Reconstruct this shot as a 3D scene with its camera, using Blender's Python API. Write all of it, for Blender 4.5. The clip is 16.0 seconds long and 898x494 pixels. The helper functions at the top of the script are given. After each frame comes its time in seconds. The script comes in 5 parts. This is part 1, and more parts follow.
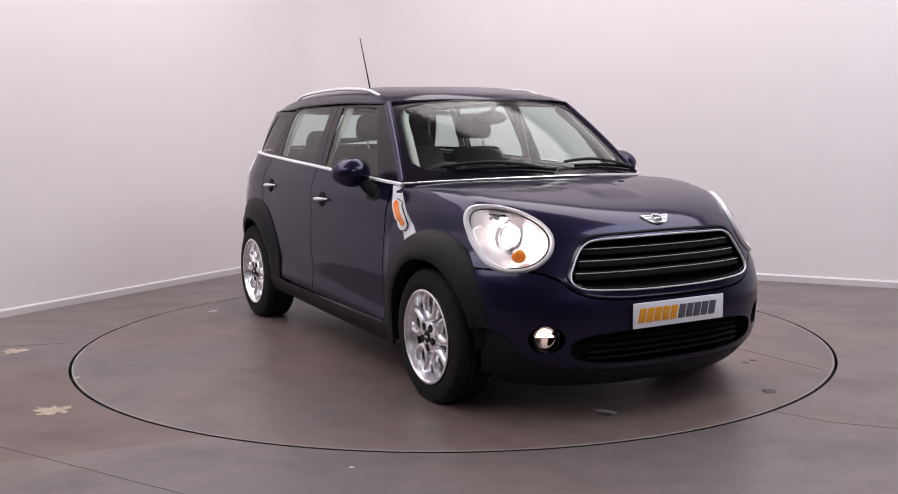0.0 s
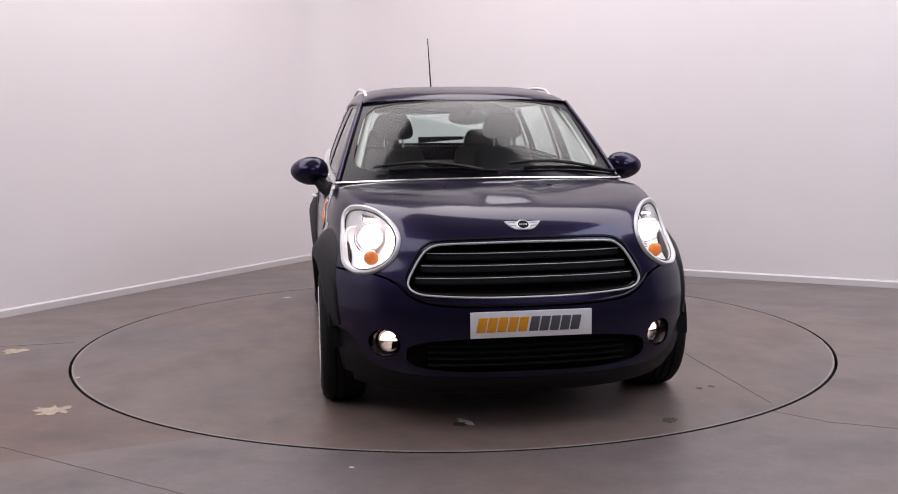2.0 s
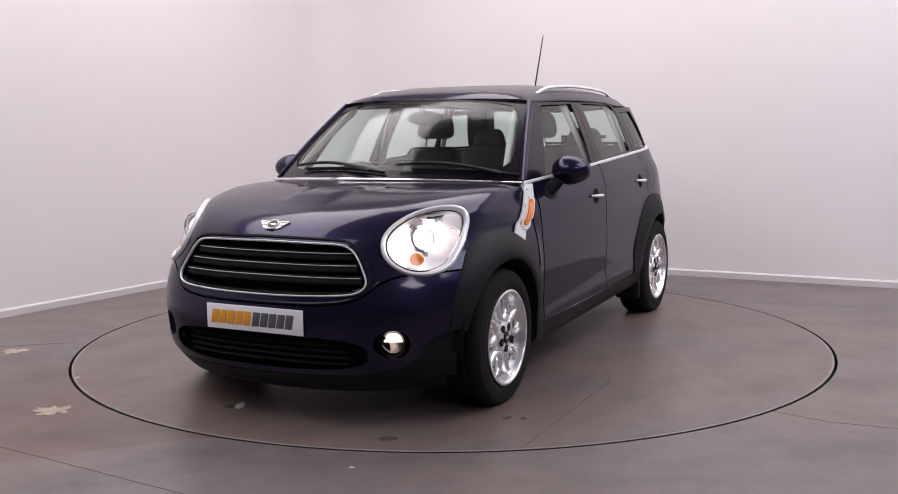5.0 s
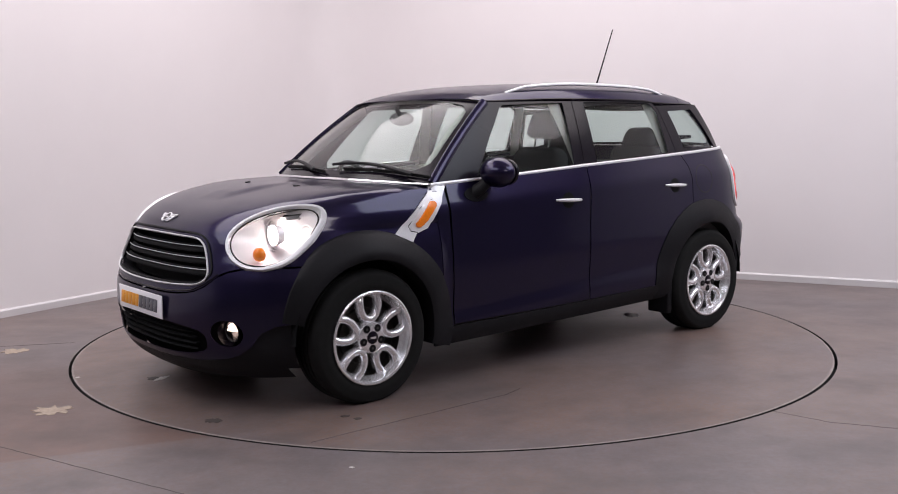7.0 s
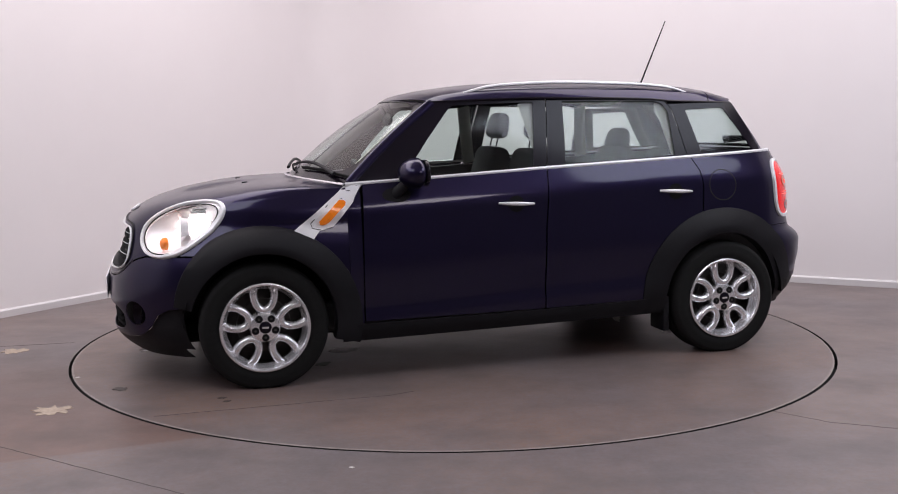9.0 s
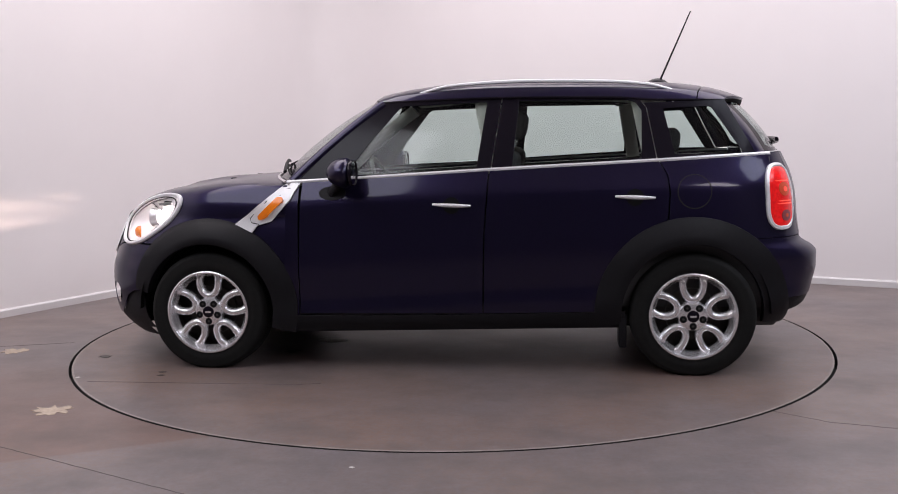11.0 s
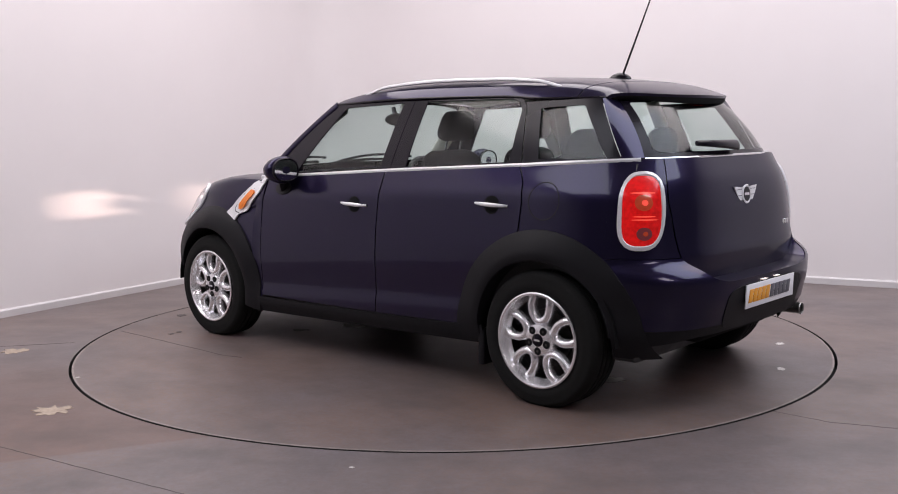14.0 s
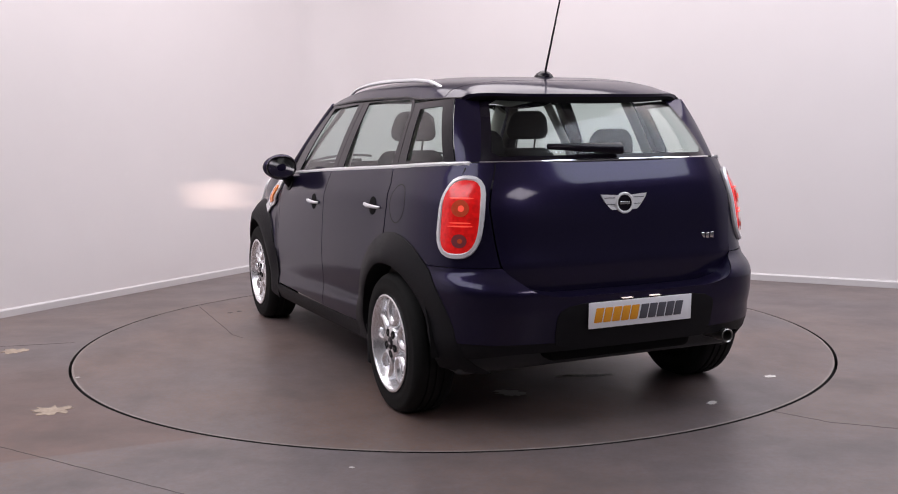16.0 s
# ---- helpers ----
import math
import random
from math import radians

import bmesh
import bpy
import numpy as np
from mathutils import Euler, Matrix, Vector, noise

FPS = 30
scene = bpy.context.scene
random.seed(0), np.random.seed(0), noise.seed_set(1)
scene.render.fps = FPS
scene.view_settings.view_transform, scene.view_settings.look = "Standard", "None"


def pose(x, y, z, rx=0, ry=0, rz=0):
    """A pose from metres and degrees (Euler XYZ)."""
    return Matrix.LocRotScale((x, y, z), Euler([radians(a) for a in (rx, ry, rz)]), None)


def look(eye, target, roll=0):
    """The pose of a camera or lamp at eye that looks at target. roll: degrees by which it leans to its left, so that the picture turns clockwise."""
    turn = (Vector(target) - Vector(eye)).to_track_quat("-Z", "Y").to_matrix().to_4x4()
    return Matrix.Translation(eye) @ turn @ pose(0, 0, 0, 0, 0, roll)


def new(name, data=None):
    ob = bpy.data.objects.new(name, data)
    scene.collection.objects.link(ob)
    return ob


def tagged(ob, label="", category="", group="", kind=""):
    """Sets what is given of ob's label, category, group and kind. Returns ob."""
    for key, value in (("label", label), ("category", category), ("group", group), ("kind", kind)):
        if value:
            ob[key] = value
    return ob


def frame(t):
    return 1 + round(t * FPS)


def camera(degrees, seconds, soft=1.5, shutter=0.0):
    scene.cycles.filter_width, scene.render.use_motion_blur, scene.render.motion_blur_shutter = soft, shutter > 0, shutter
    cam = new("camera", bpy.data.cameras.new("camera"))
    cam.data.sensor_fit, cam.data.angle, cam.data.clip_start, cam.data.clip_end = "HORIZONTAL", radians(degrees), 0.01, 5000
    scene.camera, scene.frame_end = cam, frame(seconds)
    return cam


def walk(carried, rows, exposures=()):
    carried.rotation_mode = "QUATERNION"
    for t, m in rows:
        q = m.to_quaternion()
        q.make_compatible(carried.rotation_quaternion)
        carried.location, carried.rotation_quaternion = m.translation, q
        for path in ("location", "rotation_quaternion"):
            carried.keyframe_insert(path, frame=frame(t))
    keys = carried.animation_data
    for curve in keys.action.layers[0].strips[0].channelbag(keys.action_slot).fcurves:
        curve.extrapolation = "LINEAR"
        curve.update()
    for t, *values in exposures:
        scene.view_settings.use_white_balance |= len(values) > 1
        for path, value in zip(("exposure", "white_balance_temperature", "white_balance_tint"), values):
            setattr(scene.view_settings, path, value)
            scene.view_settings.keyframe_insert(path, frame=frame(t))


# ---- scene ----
SECONDS = 16.0
# the turntable's turn in degrees, time by time; the car stands on it
TURN = [(0.0, -61.0), (0.5, -64.51), (1.0, -70.01), (1.5, -75.64), (2.0, -81.73), (2.5, -87.42), (3.0, -93.46), (3.5, -99.13), (4.0, -105.24),
        (4.5, -110.93), (5.0, -116.98), (5.2, -119.28), (5.9, -127.57), (6.6, -135.85), (7.3, -144.14), (7.5, -146.3), (8.0, -152.47), (8.5, -157.88), (9.0, -163.94),
        (9.2, -166.65), (9.9, -174.36), (10.6, -182.06), (11.3, -189.77), (11.5, -192.21), (12.0, -198.32), (12.5, -203.95), (13.0, -210.08), (13.5, -215.72), (14.0, -221.88),
        (14.5, -227.72), (15.0, -233.86), (15.5, -239.68), (16.0, -245.89)]
CAR_X, CAR_Y = -0.059, 0.046          # the car's origin on the turntable
TABLE_R = 2.245

# ---- camera: it stands still
cam = camera(48.695, SECONDS, soft=1.0)
EYE = Vector((0.0, -6.114, 1.303))
VIEW = look(EYE, EYE + Vector((-0.002358, 0.992729, -0.120348)), -0.692)
walk(cam, [(0.0, VIEW), (SECONDS, VIEW)], exposures=[(0.0, 0.06), (SECONDS, 0.06)])

# ---- world and lamps: a closed studio lit from its ceiling
world = bpy.data.worlds.new("world")
scene.world = world
world.use_nodes = True
world.node_tree.nodes["Background"].inputs["Color"].default_value = (0.8, 0.85, 1.0, 1)
world.node_tree.nodes["Background"].inputs["Strength"].default_value = 0.02

CORNER = Vector((-1.195, 4.056, 0))
ALONG_R = Vector((0.886, -0.464, 0)).normalized()   # along the right-hand wall
ALONG_L = Vector((-0.520, -0.854, 0)).normalized()  # along the left-hand wall
ROOM_R, ROOM_L, ROOM_H = 12.0, 13.0, 4.2


def room(a, b, z=0.0):
    """A place in the room: a metres along the right-hand wall, b along the left-hand one."""
    return CORNER + ALONG_R * a + ALONG_L * b + Vector((0, 0, z))


# unseen lamps: two placed from reflections, a third added as fill, two wash walls
# x, y, length, width, watts, colour
LAMPS = [(3.8, -2.4, 3.6, 2.6, 122, (0.82, 0.87, 1.0)), (-3.2, -3.6, 3.6, 2.6, 92, (0.90, 0.91, 1.0)), (3.0, -6.8, 2.4, 1.6, 90, (1.0, 0.92, 0.95)),
         (*room(4.9, 1.5).xy, 6.4, 2.2, 158, (1.0, 0.925, 0.95)), (*room(1.3, 4.3).xy, 2.0, 5.2, 126, (1.0, 0.925, 0.95))]
ROOM_TURN = math.atan2(ALONG_R.y, ALONG_R.x)
for x, y, long, wide, power, tone in LAMPS:
    data = bpy.data.lights.new("unseen_panel_lamp", "AREA")
    data.shape, data.size, data.size_y, data.energy, data.color = "RECTANGLE", long, wide, power, tone
    lamp = new("unseen_panel_lamp", data)
    lamp.matrix_world = Matrix.Translation((x, y, ROOM_H - 0.09)) @ Matrix.Rotation(ROOM_TURN, 4, "Z")


# ---- materials
def material(name, color, rough=0.5, metal=0.0, coat=0.0, vary=0.0, scale=20.0, bump=0.0, bump_scale=200.0, glow=None, spec=None):
    """A surface with variation of its colour at two scales and a fine relief."""
    m = bpy.data.materials.new(name)
    m.use_nodes = True
    nodes, links = m.node_tree.nodes, m.node_tree.links
    p = nodes["Principled BSDF"]
    p.inputs["Base Color"].default_value = (*color, 1)
    p.inputs["Roughness"].default_value = rough
    p.inputs["Metallic"].default_value = metal
    p.inputs["Coat Weight"].default_value = coat
    p.inputs["Coat Roughness"].default_value = 0.06
    if spec is not None:
        p.inputs["Specular IOR Level"].default_value = spec
    if glow:
        p.inputs["Emission Color"].default_value = (*glow[0], 1)
        p.inputs["Emission Strength"].default_value = glow[1]
    coord = nodes.new("ShaderNodeTexCoord")
    if vary:
        big, small = nodes.new("ShaderNodeTexNoise"), nodes.new("ShaderNodeTexNoise")
        big.inputs["Scale"].default_value, small.inputs["Scale"].default_value = scale * 0.12, scale
        big.inputs["Detail"].default_value = small.inputs["Detail"].default_value = 6
        add = nodes.new("ShaderNodeMath")
        add.operation = "ADD"
        ramp = nodes.new("ShaderNodeMapRange")
        ramp.inputs["From Min"].default_value, ramp.inputs["From Max"].default_value = 0.6, 1.4
        ramp.inputs["To Min"].default_value, ramp.inputs["To Max"].default_value = 1 - vary, 1 + vary
        mul = nodes.new("ShaderNodeVectorMath")
        mul.operation = "SCALE"
        mul.inputs[0].default_value = color
        for n in (big, small):
            links.new(coord.outputs["Object"], n.inputs["Vector"])
        links.new(big.outputs["Fac"], add.inputs[0])
        links.new(small.outputs["Fac"], add.inputs[1])
        links.new(add.outputs[0], ramp.inputs["Value"])
        links.new(ramp.outputs[0], mul.inputs["Scale"])
        links.new(mul.outputs[0], p.inputs["Base Color"])
    if bump:
        n, b = nodes.new("ShaderNodeTexNoise"), nodes.new("ShaderNodeBump")
        n.inputs["Scale"].default_value, n.inputs["Detail"].default_value = bump_scale, 4
        b.inputs["Strength"].default_value, b.inputs["Distance"].default_value = bump, 0.002
        links.new(coord.outputs["Object"], n.inputs["Vector"])
        links.new(n.outputs["Fac"], b.inputs["Height"])
        links.new(b.outputs[0], p.inputs["Normal"])
    return m


def pane_material(name, tint, ior=1.5, rough=0.0):
    """Clear tinted glass: what it lets through, and its reflection."""
    m = bpy.data.materials.new(name)
    m.use_nodes = True
    nodes, links = m.node_tree.nodes, m.node_tree.links
    nodes.remove(nodes["Principled BSDF"])
    clear, gloss, facing, power, scale, mix = (nodes.new("ShaderNode" + k) for k in ("BsdfTransparent", "BsdfGlossy", "LayerWeight", "Math", "Math", "MixShader"))
    clear.inputs["Color"].default_value = (*tint, 1)
    gloss.inputs["Roughness"].default_value = rough
    facing.inputs["Blend"].default_value = 0.5
    power.operation, scale.operation = "POWER", "MULTIPLY_ADD"
    power.inputs[1].default_value = 4.5
    head_on = ((ior - 1) / (ior + 1)) ** 2 * 1.3
    scale.inputs[1].default_value, scale.inputs[2].default_value = 1 - head_on, head_on
    links.new(facing.outputs["Facing"], power.inputs[0])
    links.new(power.outputs[0], scale.inputs[0])
    links.new(scale.outputs[0], mix.inputs[0])
    links.new(clear.outputs[0], mix.inputs[1])
    links.new(gloss.outputs[0], mix.inputs[2])
    links.new(mix.outputs[0], nodes["Material Output"].inputs["Surface"])
    return m


PAINT = material("blue_paint", (0.0165, 0.0127, 0.041), 0.32, 0.66, 0.62, 0.12, 900.0, 0.02, 3000.0, spec=0.1)
PAINT.node_tree.nodes["Principled BSDF"].inputs["Coat Roughness"].default_value = 0.09
PAINT.node_tree.nodes["Principled BSDF"].inputs["Specular Tint"].default_value = (0.36, 0.34, 0.37, 1)
GLOSS_BLACK = material("gloss_black", (0.008, 0.006, 0.011), 0.20, 0, 0.0, spec=0.22)
PLASTIC = material("grained_black_plastic", (0.0085, 0.0082, 0.0105), 0.55, 0, 0, 0.15, 60, 0.25, 900, spec=0.2)
DARK = material("dark_underside", (0.011, 0.011, 0.012), 0.85, spec=0.1)
RUBBER = material("tyre_rubber", (0.010, 0.010, 0.010), 0.8, 0, 0, 0.2, 40, 0.2, 500, spec=0.2)
CHROME = material("chrome", (0.78, 0.78, 0.80), 0.08, 1.0)
# silver paint; on chrome trim its pale colour replaces bright reflections
SATIN = material("satin_silver", (0.82, 0.82, 0.84), 0.30, 0.15, 0.3, 0.05, 80)
ALLOY = material("silver_alloy", (0.90, 0.90, 0.92), 0.27, 0.78, 0.4, 0.08, 60)
REFLECTOR = material("lamp_reflector", (0.92, 0.90, 0.91), 0.42, 0.45, 0, 0.06, 80)
AMBER = material("amber_lens", (0.82, 0.20, 0.008), 0.15, 0, 0.4, 0.15, 90, glow=((1.0, 0.25, 0.02), 0.12))
RED_LENS = material("red_lens", (0.60, 0.008, 0.010), 0.16, 0, 0.35, 0.55, 45, 0.35, 130, glow=((1.0, 0.012, 0.01), 0.26))
RED_GLOW = material("red_lamp_glow", (0.80, 0.10, 0.07), 0.25, glow=((1.0, 0.08, 0.05), 0.6))
LAMP_GLOW = material("lamp_glow", (1, 1, 1), 0.5, glow=((1.0, 0.88, 0.84), 12.0))
BEAM_GLOW = material("beam_glow", (1, 1, 1), 0.5, glow=((1.0, 0.72, 0.60), 52000.0))
WHITE_PLATE = material("plate_white", (0.90, 0.90, 0.94), 0.35, 0, 0.3, 0.03, 30)
ORANGE_INK = material("orange_ink", (0.85, 0.36, 0.02), 0.4)
GREY_INK = material("grey_ink", (0.10, 0.10, 0.12), 0.4)
CLOTH = material("dark_seat_cloth", (0.050, 0.050, 0.055), 0.9, 0, 0, 0.2, 150, 0.06, 300)
TRIM_DARK = material("dark_cabin_trim", (0.045, 0.045, 0.048), 0.6, 0, 0, 0.1, 40, 0.2, 600)
TRIM_PALE = material("pale_cabin_lining", (0.60, 0.59, 0.54), 0.85, 0, 0, 0.06, 60)
GLASS = pane_material("green_tinted_glass", (0.77, 0.86, 0.83), 1.45, 0.10)
LENS = pane_material("clear_lens", (0.96, 0.96, 0.97), 1.45)
WALL = material("wall_paint", (0.78, 0.745, 0.755), 0.75, 0, 0, 0.015, 3, 0.05, 300)
SKIRT = material("skirting_paint", (0.64, 0.62, 0.63), 0.45, 0, 0, 0.03, 8)
CEILING = material("ceiling_paint", (0.75, 0.74, 0.74), 0.85, 0, 0, 0.02, 4)
# brake metal, darkened so the wheel's barrel and gaps carry their shade
METAL_DARK = material("brake_and_shade_metal", (0.06, 0.055, 0.052), 0.5, 0.7, 0, 0.3, 40)


def floor_material(name, warm, field=None):
    """Worn grey floor paint with brown stains and scuffs."""
    m = material(name, (0.20, 0.185, 0.185), 0.38, 0, 0, 0, 1, 0.10, 120)
    nodes, links = m.node_tree.nodes, m.node_tree.links
    p, coord = nodes["Principled BSDF"], nodes["Texture Coordinate"]
    stain, grain, streak, m1, m2, m3, rr = (nodes.new("ShaderNode" + k) for k in ("TexNoise", "TexNoise", "TexNoise", "Mix", "Mix", "Mix", "MapRange"))
    stretch = nodes.new("ShaderNodeMapping")
    stretch.inputs["Scale"].default_value = (1.0, 1.5, 1)
    for n, sc in ((stain, 0.7), (grain, 45.0), (streak, 1.9)):
        n.inputs["Scale"].default_value, n.inputs["Detail"].default_value = sc, 7
    for n in (stain, grain):
        links.new(coord.outputs["Object"], n.inputs["Vector"])
    links.new(coord.outputs["Object"], stretch.inputs["Vector"])
    links.new(stretch.outputs[0], streak.inputs["Vector"])
    for n, a, b in ((m1, (0.121, 0.101, 0.102), warm), (m2, None, (0.142, 0.127, 0.138)), (m3, None, (0.088, 0.074, 0.074))):
        n.data_type = "RGBA"
        if a:
            n.inputs["A"].default_value = (*a, 1)
        n.inputs["B"].default_value = (*b, 1)
    for n, source, lo, hi, top in ((m1, stain, 0.34, 0.58, 0.95), (m2, grain, 0.35, 0.72, 0.75), (m3, streak, 0.48, 0.70, 0.60)):
        ramp = nodes.new("ShaderNodeMapRange")
        ramp.inputs["From Min"].default_value, ramp.inputs["From Max"].default_value, ramp.inputs["To Max"].default_value = lo, hi, top
        links.new(source.outputs["Fac"], ramp.inputs["Value"])
        links.new(ramp.outputs[0], n.inputs["Factor"])
    links.new(m1.outputs["Result"], m2.inputs["A"])
    links.new(m2.outputs["Result"], m3.inputs["A"])
    # fine mottling, and one browner field whose straight edge runs across the floor
    mottle, mr, mul = (nodes.new("ShaderNode" + k) for k in ("TexNoise", "MapRange", "VectorMath"))
    mottle.inputs["Scale"].default_value, mottle.inputs["Detail"].default_value, mottle.inputs["Roughness"].default_value = 7.5, 8, 0.65
    links.new(coord.outputs["Object"], mottle.inputs["Vector"])
    mr.inputs["From Min"].default_value, mr.inputs["From Max"].default_value = 0.32, 0.68
    mr.inputs["To Min"].default_value, mr.inputs["To Max"].default_value = 0.86, 1.14
    links.new(mottle.outputs["Fac"], mr.inputs["Value"])
    mul.operation = "SCALE"
    links.new(m3.outputs["Result"], mul.inputs[0])
    links.new(mr.outputs[0], mul.inputs["Scale"])
    last = mul.outputs[0]
    if field:
        (ax, ay), (bx, by), far = field
        dx, dy = bx - ax, by - ay
        long = math.hypot(dx, dy)
        dot, near_edge, far_edge, both, tint = (nodes.new("ShaderNode" + k) for k in ("VectorMath", "MapRange", "MapRange", "Math", "Mix"))
        dot.operation = "DOT_PRODUCT"
        dot.inputs[1].default_value = (-dy / long, dx / long, 0)
        links.new(coord.outputs["Object"], dot.inputs[0])
        off = (-dy * ax + dx * ay) / long
        near_edge.inputs["From Min"].default_value, near_edge.inputs["From Max"].default_value = off - 0.012, off + 0.012
        far_edge.inputs["From Min"].default_value, far_edge.inputs["From Max"].default_value = off + far, off + far * 0.6
        both.operation = "MULTIPLY"
        for edge, slot in ((near_edge, 0), (far_edge, 1)):
            links.new(dot.outputs["Value"], edge.inputs["Value"])
            links.new(edge.outputs[0], both.inputs[slot])
        tint.data_type, tint.blend_type = "RGBA", "MULTIPLY"
        tint.inputs["B"].default_value = (0.88, 0.72, 0.64, 1)
        links.new(last, tint.inputs["A"])
        last = tint.outputs["Result"]
        side, fade, all3 = (nodes.new("ShaderNode" + k) for k in ("SeparateXYZ", "MapRange", "Math"))
        all3.operation = "MULTIPLY"
        fade.inputs["From Min"].default_value, fade.inputs["From Max"].default_value = -0.2, -1.3
        links.new(coord.outputs["Object"], side.inputs[0])
        links.new(side.outputs["X"], fade.inputs["Value"])
        links.new(both.outputs[0], all3.inputs[0])
        links.new(fade.outputs[0], all3.inputs[1])
        links.new(all3.outputs[0], tint.inputs["Factor"])
    links.new(last, p.inputs["Base Color"])
    rr.inputs["To Min"].default_value, rr.inputs["To Max"].default_value = 0.30, 0.48
    links.new(streak.outputs["Fac"], rr.inputs["Value"])
    links.new(rr.outputs[0], p.inputs["Roughness"])
    return m


FLOOR = floor_material("floor_paint", (0.160, 0.114, 0.096), ((-1.795, -2.303), (-1.149, -2.044), 2.0))
TABLE = floor_material("turntable_paint", (0.166, 0.106, 0.080))
MARK = material("worn_patch", (0.37, 0.30, 0.235), 0.7, 0, 0, 0.35, 60)
SEAM = material("dark_joint", (0.012, 0.011, 0.011), 0.8)
EDGE = material("worn_edge", (0.24, 0.205, 0.19), 0.5, 0, 0, 0.35, 25)
STAIN = material("oily_stain", (0.055, 0.046, 0.043), 0.5, 0, 0, 0.2, 60)
PALE_MARK = material("pale_tape", (0.62, 0.60, 0.58), 0.5, 0, 0, 0.1, 40)


# ---- mesh helpers
def finish(name, bm, mat, sharp=38):
    """A mesh object from bm, smooth but for edges sharper than that many degrees."""
    bmesh.ops.remove_doubles(bm, verts=bm.verts[:], dist=1e-5)
    bmesh.ops.recalc_face_normals(bm, faces=bm.faces[:])
    for f in bm.faces:
        f.smooth = True
    for e in bm.edges:
        e.smooth = len(e.link_faces) != 2 or e.calc_face_angle(0) < radians(sharp)
    data = bpy.data.meshes.new(name)
    bm.to_mesh(data)
    bm.free()
    data.materials.append(mat)
    return new(name, data)


def part(name, bm, mat, parent, label="", sharp=38):
    ob = finish(name, bm, mat, sharp)
    ob.parent = parent
    if label:
        tagged(ob, label)
    return ob


def box(bm, lo, hi, bevel=0.0, m=None):
    """A box from lo to hi with rounded edges."""
    made = bmesh.ops.create_cube(bm, size=1.0)["verts"]
    for v in made:
        v.co = Vector([lo[i] + (v.co[i] + 0.5) * (hi[i] - lo[i]) for i in range(3)])
    if bevel:
        edges = {e for v in made for e in v.link_edges}
        made = list({v for f in bmesh.ops.bevel(bm, geom=list(edges), offset=bevel, segments=3, profile=0.5, affect="EDGES")["faces"] for v in f.verts} | {v for v in made if v.is_valid})
    if m is not None:
        bmesh.ops.transform(bm, matrix=m, verts=made)
    return bm


def revolve(bm, profile, n=48, m=None, start=0.0, end=2 * math.pi):
    """Turns (radius, height) points round the z axis."""
    full = abs(end - start - 2 * math.pi) < 1e-6
    rows = []
    for i in range(n if full else n + 1):
        a = start + (end - start) * i / n
        row = [bm.verts.new((r * math.cos(a), r * math.sin(a), h)) for r, h in profile]
        if m is not None:
            for v in row:
                v.co = m @ v.co
        rows.append(row)
    for i in range(len(rows) if full else len(rows) - 1):
        p, q = rows[i], rows[(i + 1) % len(rows)]
        for j in range(len(profile) - 1):
            bm.faces.new((p[j], q[j], q[j + 1], p[j + 1]))
    return bm


def sweep(bm, path, normals, section, closed=False, caps=True):
    """Draws a section of (across, out) points along a path; out follows the normals."""
    n, rows = len(path), []
    for i in range(n):
        a, b = (path[i - 1] if closed or i else path[0]), (path[(i + 1) % n] if closed or i < n - 1 else path[-1])
        t = (b - a).normalized()
        o = (normals[i] - t * normals[i].dot(t)).normalized()
        w = t.cross(o)
        sec = section(i / (n - 1)) if callable(section) else section
        rows.append([bm.verts.new(path[i] + w * u + o * v) for u, v in sec])
    for i in range(n if closed else n - 1):
        p, q = rows[i], rows[(i + 1) % n]
        for j in range(len(p)):
            bm.faces.new((p[j], p[(j + 1) % len(p)], q[(j + 1) % len(p)], q[j]))
    if caps and not closed:
        bm.faces.new(rows[0])
        bm.faces.new(rows[-1])
    return bm


def oval(a, b, n=10):
    return [(a * math.cos(2 * math.pi * i / n), b * math.sin(2 * math.pi * i / n)) for i in range(n)]


def cut_hole(bm, poly):
    """Cuts a convex hole into a flat sheet."""
    lo, hi = [min(q[i] for q in poly) - 1e-3 for i in (0, 1)], [max(q[i] for q in poly) + 1e-3 for i in (0, 1)]
    mid = Vector((sum(q[0] for q in poly) / len(poly), sum(q[1] for q in poly) / len(poly), 0))

    def near(f):
        return all(min(v.co[i] for v in f.verts) < hi[i] and max(v.co[i] for v in f.verts) > lo[i] for i in (0, 1))
    lines = []
    for i, a in enumerate(poly):
        a, b = Vector((*a, 0)), Vector((*poly[(i + 1) % len(poly)], 0))
        no = Vector((b.y - a.y, a.x - b.x, 0)).normalized()
        if no.dot(mid - a) > 0:
            no = -no
        lines.append((a, no))
        faces = [f for f in bm.faces if near(f)]
        geom = faces + list({e for f in faces for e in f.edges}) + list({v for f in faces for v in f.verts})
        bmesh.ops.bisect_plane(bm, geom=geom, dist=1e-6, plane_co=a, plane_no=no)
    dead = [f for f in bm.faces if near(f) and all(no.dot(f.calc_center_median() - a) < 1e-7 for a, no in lines)]
    bmesh.ops.delete(bm, geom=dead, context="FACES")


